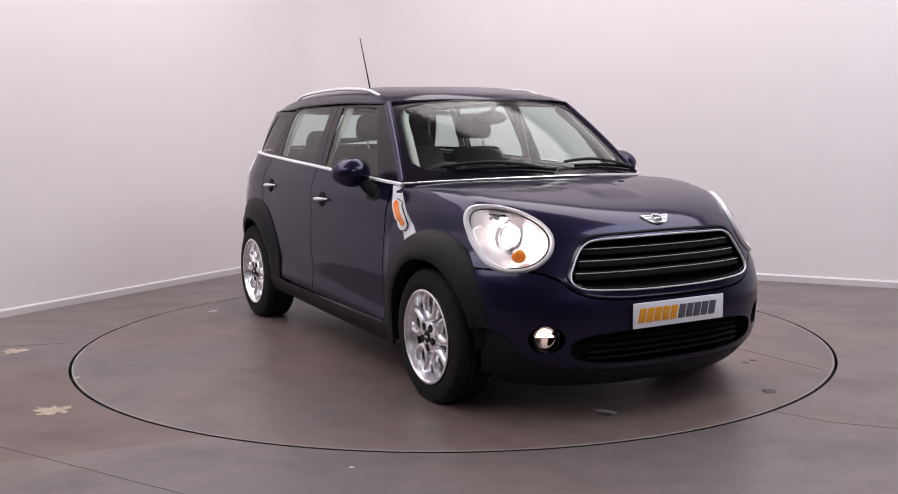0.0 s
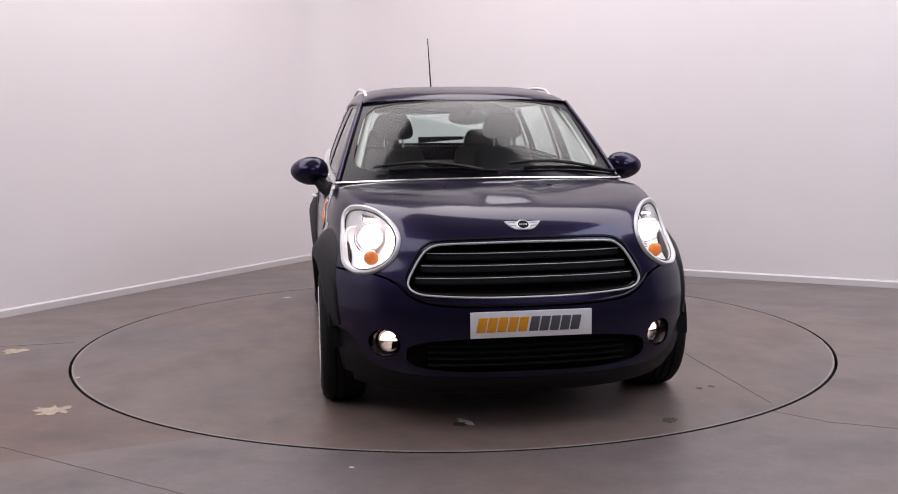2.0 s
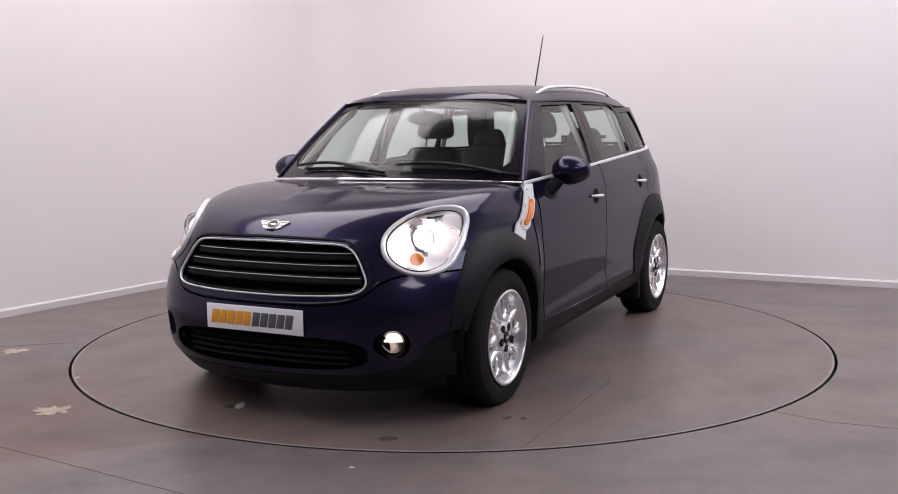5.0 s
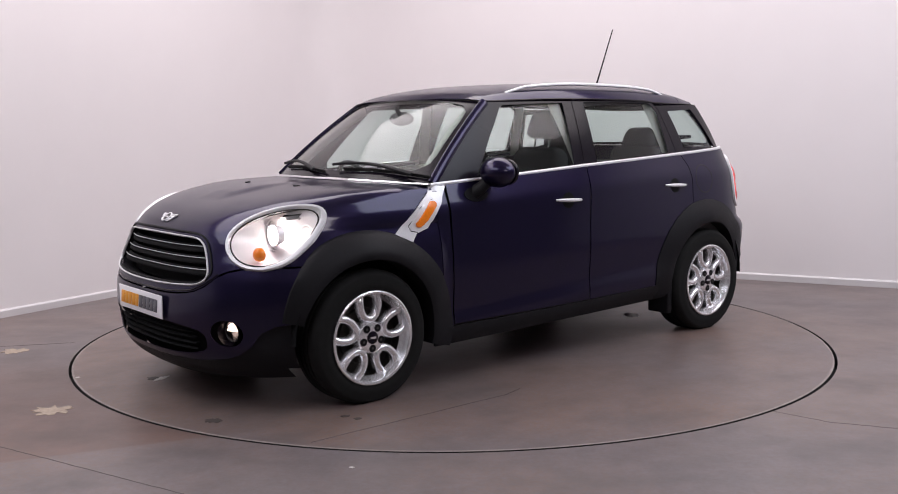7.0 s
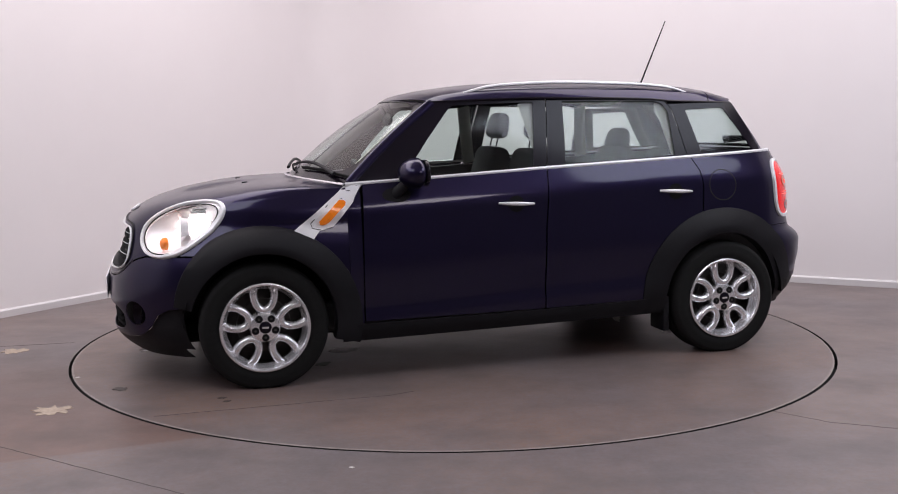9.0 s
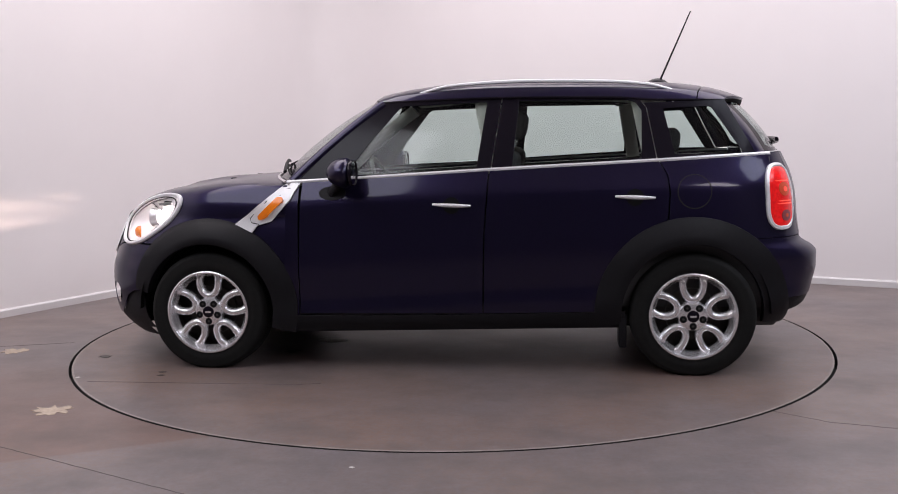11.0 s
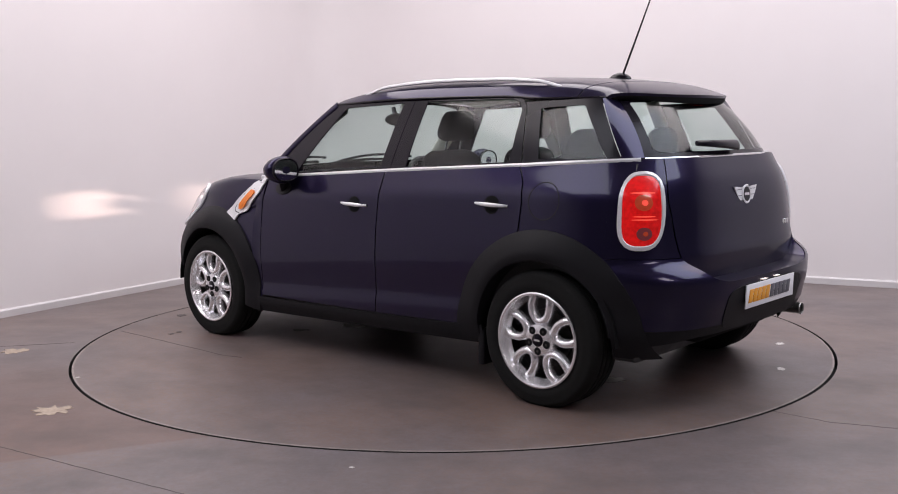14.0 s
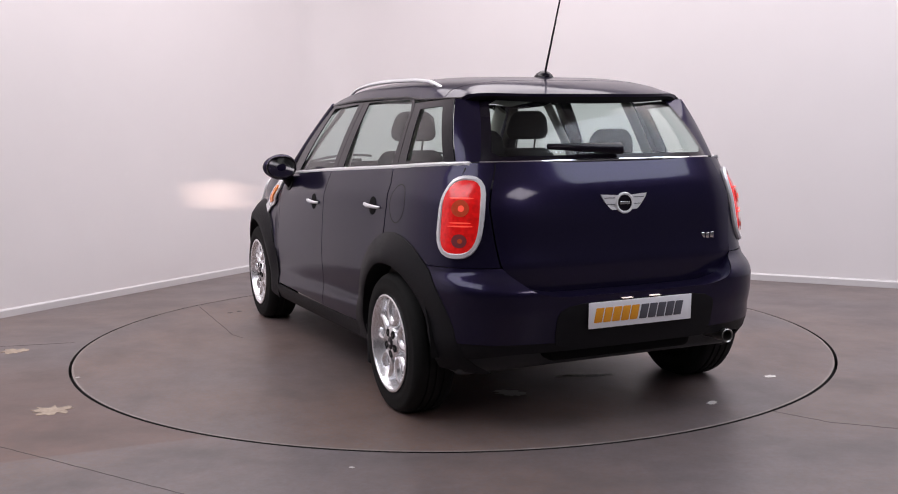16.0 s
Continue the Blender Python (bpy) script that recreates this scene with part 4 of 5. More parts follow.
    bm.faces.new([bm.verts.new(bx @ Vector((-0.100, a * 0.015, b * 0.002))) for a, b in ((-1, -1), (1, -1), (1, 1), (-1, 1))])
    part("beam_source", bm, BEAM_GLOW, head, "bright beam source")
    # second reflector beside the lamp, and the dark seal round the lens
    m = Matrix.Translation(H(0.585, 0.815) - aim * 0.055) @ aim.to_track_quat("Z", "Y").to_matrix().to_4x4()
    part("high_beam_bowl", revolve(bmesh.new(), [(0.0005, -0.045), (0.015, -0.040), (0.032, -0.020), (0.041, 0.002), (0.044, 0.003), (0.045, -0.002)], 28, m), REFLECTOR, head)
    part("high_beam_bulb", revolve(bmesh.new(), [(0.0005, 0.0), (0.008, -0.004), (0.010, -0.03)], 14, m), REFLECTOR, head)
    seal = [(H(a, b), normal_of(H, a, b, Vector((1, s, 0)))) for a, b in head_outline(0.915, 48)]
    part("lens_seal", sweep(bmesh.new(), [q + n * 0.003 for q, n in seal], [n for _, n in seal], oval(0.0035, 0.003, 6), True), SEAM, head)
    q = H(0.472, 0.733)
    m = Matrix.Translation(q - aim * 0.024) @ aim.to_track_quat("Z", "Y").to_matrix().to_4x4()
    bm = revolve(bmesh.new(), [(0.0005, 0.020), (0.013, 0.019), (0.024, 0.014), (0.031, 0.004), (0.032, -0.012)], 24, m)
    part("indicator", bm, AMBER, head, "round amber indicator lens")
    # fog lamp
    q = nose(nose_s(0.615, 0.382) * s, 0.382)
    d = Vector((0.91, 0.41 * s, 0)).normalized()
    across = Vector((0, 0, 1)).cross(d)
    m = Matrix.Translation(q - d * 0.052) @ Matrix(((across.x, 0, d.x, 0), (across.y, 0, d.y, 0), (0, 1, 0, 0), (0, 0, 0, 1)))
    bm = revolve(bmesh.new(), [(0.059, 0.036), (0.055, 0.0), (0.052, -0.008), (0.048, -0.05), (0.001, -0.055)], 32, m)
    fog = part("fog_lamp", bm, GLOSS_BLACK, car, "round front fog lamp")
    bm = revolve(bmesh.new(), [(0.0005, 0.012), (0.02, 0.010), (0.036, 0.004), (0.047, -0.008)], 28, m)
    part("fog_lens", bm, LENS, fog).visible_shadow = False
    bm = revolve(bmesh.new(), [(0.0005, -0.045), (0.025, -0.035), (0.044, -0.010), (0.049, -0.004)], 28, m)
    part("fog_bowl", bm, METAL_GREY, fog)
    bm = revolve(bmesh.new(), [(0.0005, -0.004), (0.04, -0.006), (0.04, -0.010)], 28, m, 0.0, math.pi)
    part("fog_core", bm, FOG_GLOW, fog, "glowing upper half")
    # tail lamp
    T = flip(tail, s)
    shape = disc(0.512, 0.922, 0.059, 0.160, 32, 2.9, -0.008)
    pts = [(T(a, b), normal_of(T, a, b, Vector((-1, s, 0)))) for a, b in shape]
    tl = part("tail_lamp", sweep(bmesh.new(), [q + n * 0.004 for q, n in pts], [n for _, n in pts], [(-0.014, -0.012), (0.014, -0.012), (0.014, 0.006), (0.005, 0.014), (-0.010, 0.011)], True), SATIN, car, "red tail lamp in a chrome ring")

    def bulge(off):
        def f(a, b):
            u, v = (a - 0.512) / 0.059, (b - 0.922) / 0.160
            return T(a, b) + normal_of(T, a, b, Vector((-1, s, 0))) * (off + 0.012 * max(0, 1 - u ** 4) * max(0, 1 - v ** 4))
        return f
    part("red_lens", patch(bulge(0.004), shrink(shape, 0.94), (0.012, 0.014), 0.006), RED_LENS, tl)
    for zc, rr, mat in ((0.958, 0.034, RED_CELL), (0.825, 0.029, GREY_LENS)):
        part("lamp_cell", patch(bulge(0.0105), disc(0.508, zc, rr * 0.70, rr, 18), 0.012, 0.003), mat, tl)
        part("cell_bulb", patch(bulge(0.012), disc(0.505, zc, rr * 0.24, rr * 0.36, 14), 0.008, 0.003), RED_CELL if mat is GREY_LENS else RED_GLOW, tl)
    for zc, half in ((0.998, 0.034), (0.900, 0.030), (0.886, 0.036)):     # sparkle of the lens facets, put in as thin glowing strips
        part("lens_glint", patch(bulge(0.0105), disc(0.508, zc, half, 0.0032, 12), 0.02, 0.002), RED_GLOW, tl)


METAL_GREY = material("dull_reflector", (0.20, 0.20, 0.21), 0.25, 0.9, 0, 0.5, 90)
BEAM_BOX = material("grey_lamp_box", (0.25, 0.25, 0.25), 0.7)
EXHAUST = material("sooty_steel", (0.30, 0.29, 0.28), 0.35, 0.9, 0, 0.3, 60)
RED_CELL = material("deep_red_cell", (0.50, 0.07, 0.03), 0.12, 0, 0.6, 0.2, 60, glow=((1.0, 0.10, 0.04), 0.12))
GREY_LENS = material("smoked_lens", (0.28, 0.06, 0.07), 0.15, 0, 0.6)
PLATE_GLOW = material("plate_lamp_glow", (1, 1, 1), 0.5, glow=((1.0, 0.70, 0.60), 0.5))
FOG_GLOW = material("fog_glow", (1, 1, 1), 0.5, glow=((1.0, 0.72, 0.60), 3.0))
for s in SIDES:
    build_side(s)


def spoiler_end(v):
    """Where the spoiler ends: drawn in towards its corners."""
    return -1.655 + 0.07 * abs(v) ** 4


def build_top():
    # roof
    sheet = patch(lambda x, v: roof(x, v), [(-1.42, -1), (0.47, -1), (0.47, 1), (-1.42, 1)], (0.05, 0.05), 0.0)
    bmesh.ops.solidify(sheet, geom=sheet.faces[:], thickness=0.004)
    part("roof", sheet, PAINT, car, "dark blue roof panel")
    sheet = patch(lambda x, v: roof(x, v) + Vector((0, 0, 0.0)), [(spoiler_end(v), v) for v in [i / 12 for i in range(-12, 13)]] + [(-1.428, 1), (-1.428, -1)], (0.02, 0.05), 0.016)
    part("roof_spoiler", sheet, PAINT, car, "painted roof spoiler over the rear window")
    # underside sheet, coloured black for the shading below the overhang
    rows = []
    bm = bmesh.new()
    for i in range(25):
        v = -1 + i / 12
        a, b = roof(spoiler_end(v) + 0.005, v) - Vector((0, 0, 0.015)), back_glass(v * 0.97, 0.82 + 0.17 * v * v) + Vector((-0.004, 0, 0))
        rows.append([bm.verts.new(a.lerp(b, k) - Vector((0, 0, 0.012 * math.sin(math.pi * k)))) for k in (0, 0.33, 0.67, 1)])
    for p, q in zip(rows, rows[1:]):
        for j in range(3):
            bm.faces.new((p[j], p[j + 1], q[j + 1], q[j]))
    part("spoiler_underside", bm, DARK, car, "underside of the spoiler, coloured black for its shade")
    sheet = patch(lambda x, v: roof(x, v * 0.97) - Vector((0, 0, 0.028)), [(-1.35, -1), (0.40, -1), (0.40, 1), (-1.35, 1)], (0.15, 0.15), 0.004)
    part("headlining", sheet, TRIM_PALE, car, "pale cloth headlining")
    # screens: black border, clear middle
    S = lambda v, k: screen(v, k)
    clear = disc(0.0, 0.525, 0.940, 0.445, 40, 7.0)
    part("windscreen_border", patch(S, [(-1, 0), (1, 0), (1, 1), (-1, 1)], (0.08, 0.08), 0.0, [clear]), GLOSS_BLACK, car)
    pane = part("windscreen", patch(lambda v, k: screen(v, k) + Vector((-0.002, 0, -0.003)), [(-0.98, 0.03), (0.98, 0.03), (0.98, 0.98), (-0.98, 0.98)], (0.08, 0.08), 0.0), GLASS, car, "green-tinted windscreen")
    pane.visible_shadow = False
    B = lambda v, k: back_glass(v, k)
    clear = [(-0.88, 0.06), (0.88, 0.06), (0.93, 0.12), (0.92, 0.86), (0.86, 0.93), (-0.86, 0.93), (-0.92, 0.86), (-0.93, 0.12)]
    part("rear_screen_border", patch(B, [(-1, 0), (1, 0), (1, 1), (-1, 1)], (0.08, 0.1), 0.0, [clear]), GLOSS_BLACK, car)
    pane = part("rear_window", patch(lambda v, k: back_glass(v, k) + Vector((0.003, 0, -0.001)), [(-0.96, 0.03), (0.96, 0.03), (0.96, 0.96), (-0.96, 0.96)], (0.08, 0.1), 0.0), GLASS, car, "green-tinted rear window")
    pane.visible_shadow = False
    # chrome strip at the foot of the windscreen, and the dark scuttle panel behind it
    path = [Vector((1.065 - 0.195 * v * v, 0.770 * v, 1.036 - 0.020 * v * v)) for v in [i / 24 for i in range(-24, 25)]]
    part("scuttle_trim", sweep(bmesh.new(), path, [Vector((0.6, 0, 1))] * 49, oval(0.009, 0.006, 8)), CHROME, car, "chrome strip at the foot of the windscreen")
    part("scuttle_panel", patch(lambda v, k: Vector((1.06 - 0.195 * v * v - 0.10 * k, 0.765 * v, 1.030 - 0.016 * v * v + 0.004 * k)), [(-1, 0), (1, 0), (1, 1), (-1, 1)], (0.08, 0.5), 0.006), PLASTIC, car)
    # windscreen wipers
    for y0, y1, k0, k1 in ((-0.02, -0.56, 0.03, 0.085), (0.64, 0.12, 0.03, 0.085)):
        wiper = None
        path = [screen(v / 0.72, k0 + 0.05 * math.sin(math.pi * i / 12) + (k1 - k0) * i / 12) + Vector((0.022, 0, 0.030)) for i, v in enumerate([y0 + (y1 - y0) * j / 12 for j in range(13)])]
        wiper = part("wiper", sweep(bmesh.new(), path, [Vector((0.5, 0, 0.8))] * 13, lambda k: oval(0.012 - 0.005 * k, 0.008, 8)), PLASTIC, car, "black wiper arm")
        path = [screen(v / 0.72, k0 + 0.012 + 0.02 * math.sin(math.pi * i / 12) + (k1 - k0) * 0.6 * i / 12) + Vector((0.008, 0, 0.012)) for i, v in enumerate([y0 + 0.08 + (y1 - y0) * j / 12 for j in range(13)])]
        part("blade", sweep(bmesh.new(), path, [Vector((0.5, 0, 0.8))] * 13, oval(0.006, 0.010, 6)), RUBBER, wiper)
    # washer jets
    for y in (-0.26, 0.26):
        m = Matrix.Translation((1.33, y, 1.008 - 0.02 * y * y))
        part("washer_jet", box(bmesh.new(), (-0.018, -0.012, -0.006), (0.014, 0.012, 0.010), 0.005, m), PLASTIC, car)
    # aerial
    bm = revolve(bmesh.new(), [(0.052, 0.0), (0.050, 0.008), (0.036, 0.022), (0.016, 0.032), (0.0005, 0.034)], 24, Matrix.Translation((-1.18, 0.0, 1.538)) @ Matrix.Diagonal((1.25, 0.8, 1, 1)))
    aerial = part("aerial_foot", bm, GLOSS_BLACK, car, "black aerial foot on the roof")
    path = [Vector((-1.195, 0.0, 1.556)).lerp(Vector((-1.365, 0.0, 1.955)), i / 8) for i in range(9)]
    part("aerial_rod", sweep(bmesh.new(), path, [Vector((0, 1, 0))] * 9, lambda k: oval(0.006 - 0.0025 * k, 0.006 - 0.0025 * k, 8)), PLASTIC, aerial)


build_top()


def badge(bm, wide, high):
    """Two short wings with bars and a round middle, flat in the y-z plane."""
    wing = [(0.12, 0.42), (0.50, 0.50), (0.47, 0.30), (0.42, 0.10), (0.36, -0.12), (0.30, -0.30), (0.22, -0.45), (0.12, -0.50)]
    ring = [(a * wide, b * high) for a, b in wing] + [(-a * wide, b * high) for a, b in reversed(wing)]
    f = bm.faces.new([bm.verts.new((0.0, a, b)) for a, b in ring])
    up = bmesh.ops.extrude_face_region(bm, geom=[f])["geom"]
    bmesh.ops.translate(bm, vec=(0.005, 0, 0), verts=[v for v in up if isinstance(v, bmesh.types.BMVert)])
    return bm


def plate(x, z, tilt, name, face):
    """A white plate with blank bars in orange and grey."""
    m = Matrix.Translation((x, 0, z)) @ Matrix.Rotation(radians(0 if face > 0 else 180), 4, "Z") @ Matrix.Rotation(radians(tilt), 4, "Y")
    pl = part(name, box(bmesh.new(), (-0.006, -0.262, -0.056), (0.0, 0.262, 0.056), 0.002, m), WHITE_PLATE, car, "white plate with orange and grey lettering blanks")
    for j in range(10):
        y = -0.213 + 0.0445 * j + (0.004 if j > 4 else 0)
        bm = box(bmesh.new(), (-0.001, y - 0.019, -0.031), (0.0022, y + 0.019, 0.031), 0.003)
        for v in bm.verts:
            v.co.y += 0.2 * v.co.z
        bmesh.ops.transform(bm, matrix=m, verts=bm.verts[:])
        part("orange_bar" if j < 5 else "grey_bar", bm, ORANGE_INK if j < 5 else GREY_INK, pl)
    return pl


def build_tail():
    gate_low = curve((0.0, 0.60), (0.35, 0.602), (0.48, 0.622), (0.56, 0.68), (0.605, 0.76))
    side = [(0.40, 0.720), (0.412, 0.80), (0.43, 0.95), (0.432, 1.05), (0.425, 1.148)]
    low = [(s, gate_low(abs(tail(s, 0.66).y))) for s in [i / 40 * 0.39 for i in range(-40, 41)]]
    gate = low + side + mirror_poly(side)
    recess = lambda s, z: tail(s, z) if z > 0.72 else tail(s, 0.72 + (z - 0.72) * 0.0) + Vector((0.06 * (0.72 - z), 0, z - 0.72))
    tg = part("tailgate", patch(recess, gate, (0.03, 0.02), 0.004), PAINT, car, "dark blue tailgate")
    for s in SIDES:
        T = flip(tail, s)
        edge = [(q[0] + 0.004, q[1]) for q in side]
        corner = [(0.404, 0.715), *edge[1:], (0.70, 1.142), (0.78, 1.135), (0.78, 0.715)]
        part("rear_corner", patch(T, corner, (0.02, 0.02), 0.004), PAINT, car)
    # bumper
    top = [(s, max(gate_low(abs(tail(s, 0.66).y)) - 0.006, 0) if abs(s) < 0.40 else 0.712) for s in [i / 40 * 0.8 for i in range(-40, 41)]]
    bot = [(s, 0.40) for s in [i / 20 * 0.8 for i in range(20, -21, -1)]]
    bm = patch(tail, top + bot, (0.02, 0.012), 0.0)
    dead = [f for f in bm.faces if (f.calc_center_median().x - AXLE_R) ** 2 + (f.calc_center_median().z - AXLE_Z) ** 2 < ARCH ** 2]
    bmesh.ops.delete(bm, geom=dead, context="FACES")
    bmesh.ops.solidify(bm, geom=bm.faces[:], thickness=0.004)
    part("rear_bumper", bm, PAINT, car)
    bm = bmesh.new()
    rows = []
    for i in range(-40, 41):
        s = i / 40 * 0.392
        z = gate_low(abs(tail(s, 0.66).y))
        a, b = tail(s, z - 0.008), recess(s, z + 0.004) + Vector((0.02, 0, 0))
        rows.append([bm.verts.new(q) for q in (a, a + Vector((0.012, 0, 0.004)), a.lerp(b, 0.6), b, b - Vector((0, 0, 0.02)), a - Vector((-0.004, 0, 0.012)))])
    for p, q in zip(rows, rows[1:]):
        for j in range(6):
            bm.faces.new((p[j], p[(j + 1) % 6], q[(j + 1) % 6], q[j]))
    part("bumper_shelf", bm, PAINT, car)
    # plastic lower half with the plate recess
    top = [(s, 0.397) for s in [i / 20 * 0.8 for i in range(-20, 21)]]
    bot = [(s, 0.355 - 0.085 * min(1.0, max(0.0, (abs(s) - 0.38) / 0.36))) for s in [i / 20 * 0.8 for i in range(20, -21, -1)]]
    bm = patch(tail, top + bot, (0.02, 0.016), 0.0)
    dead = [f for f in bm.faces if (f.calc_center_median().x - AXLE_R) ** 2 + (f.calc_center_median().z - AXLE_Z) ** 2 < 0.375 ** 2]
    bmesh.ops.delete(bm, geom=dead, context="FACES")
    bmesh.ops.solidify(bm, geom=bm.faces[:], thickness=0.004)
    part("rear_valance", bm, PLASTIC, car, "black plastic lower rear bumper")
    panel = disc(0.0, 0.462, 0.40, 0.105, 40, 5.0)
    part("plate_panel", patch(lambda y, z: Vector((tail(tail_s(y, z), z).x - 0.008, y, z)), panel, 0.04, 0.004), PLASTIC, car)
    plate(-2.030, 0.509, 2, "rear_plate", -1)
    plate(2.076, 0.473, 0, "front_plate", 1)
    # two small lamps over the rear plate
    for y in (-0.07, 0.07):
        part("plate_lamp", box(bmesh.new(), (-2.034, y - 0.025, 0.5715), (-2.012, y + 0.025, 0.5750), 0.001), PLATE_GLOW, car, "small warm plate lamp")
    # chrome strip under the rear window
    path = [back_glass(v, 0.0) + Vector((-0.008, 0, -0.004)) for v in [i / 20 for i in range(-20, 21)]]
    part("tailgate_trim", sweep(bmesh.new(), path, [Vector((-1, 0, 0.3))] * 41, oval(0.007, 0.006, 8)), CHROME, car, "chrome strip under the rear window")
    # winged badges
    for name, origin, tilt, turn, w in (("front_badge", nose(0, 0.872) + Vector((0.001, 0, 0)), -52, 0, 0.158), ("rear_badge", tail(0, 0.965) + Vector((-0.002, 0, 0)), -4, 180, 0.236)):
        m = Matrix.Translation(origin) @ Matrix.Rotation(radians(turn), 4, "Z") @ Matrix.Rotation(radians(tilt), 4, "Y")
        bm = badge(bmesh.new(), w, w * 0.34)
        bmesh.ops.transform(bm, matrix=m, verts=bm.verts[:])
        b = part(name, bm, SATIN, car, "silver winged badge")
        spin = m @ Matrix.Rotation(radians(90), 4, "Y")
        for side in SIDES:
            for up in (0.10, -0.02):
                bar = box(bmesh.new(), (0.004, w * 0.20, w * (up - 0.006)), (0.0062, w * (0.43 if up > 0 else 0.38), w * (up + 0.006)), 0.0)
                for v in bar.verts:
                    v.co.y *= side
                bmesh.ops.transform(bar, matrix=m, verts=bar.verts[:])
                part("badge_slit", bar, GREY_INK, b)
        part("badge_ring", revolve(bmesh.new(), [(w * 0.13, 0.0), (w * 0.18, 0.002), (w * 0.20, 0.008), (w * 0.18, 0.011), (w * 0.15, 0.009)], 28, spin), SATIN, b)
        part("badge_disc", revolve(bmesh.new(), [(0.0005, 0.008), (w * 0.155, 0.008)], 24, spin), GLOSS_BLACK, b)
        part("badge_bar", box(bmesh.new(), (0.007, -w * 0.11, -w * 0.028), (0.010, w * 0.11, w * 0.028), 0.001, m), CHROME, b)
    m = Matrix.Translation(tail(tail_s(-0.45, 0.80), 0.80) + Vector((-0.004, 0, 0))) @ Matrix.Rotation(radians(180), 4, "Z")
    for j in range(3):
        part("model_badge", box(bmesh.new(), (-0.002, -0.034 + j * 0.024, -0.013), (0.004, -0.015 + j * 0.024, 0.013), 0.002, m), CHROME, tg, "small blank chrome bar")
    # exhaust
    m = Matrix.Translation((-1.945, -0.515, 0.340)) @ Matrix.Rotation(radians(-90), 4, "Y")
    part("exhaust", revolve(bmesh.new(), [(0.029, -0.14), (0.029, 0.02), (0.032, 0.024), (0.029, 0.028), (0.025, 0.024), (0.025, -0.10), (0.001, -0.11)], 28, m), EXHAUST, car, "single round exhaust tip")
    # rear wiper
    path = [back_glass(-0.05 + 0.62 * i / 10, 0.10 + 0.05 * i / 10) + Vector((-0.03 - 0.012 * math.sin(math.pi * i / 10), 0, 0.01)) for i in range(11)]
    w = part("rear_wiper", sweep(bmesh.new(), path, [Vector((-1, 0, 0.3))] * 11, lambda k: oval(0.027 - 0.014 * k, 0.014 - 0.004 * k, 10)), GLOSS_BLACK, car, "black rear wiper")
    part("high_brake_lamp", box(bmesh.new(), (-1.634, -0.16, 1.414), (-1.628, 0.16, 1.424), 0.002), RED_LENS, car)
    part("lamp_cover", box(bmesh.new(), (-1.627, -0.17, 1.406), (-1.610, 0.17, 1.430), 0.002), DARK, car)
    # fuel flap joint
    for s in (1,):
        ringp = [flip(on_side(0.002), s)(a, b) for a, b in disc(-1.300, 0.957, 0.085, 0.086, 40)]
        part("fuel_flap", sweep(bmesh.new(), ringp, [Vector((0, s, 0.2))] * 40, oval(0.0045, 0.003, 6), True), SEAM, car)


build_tail()


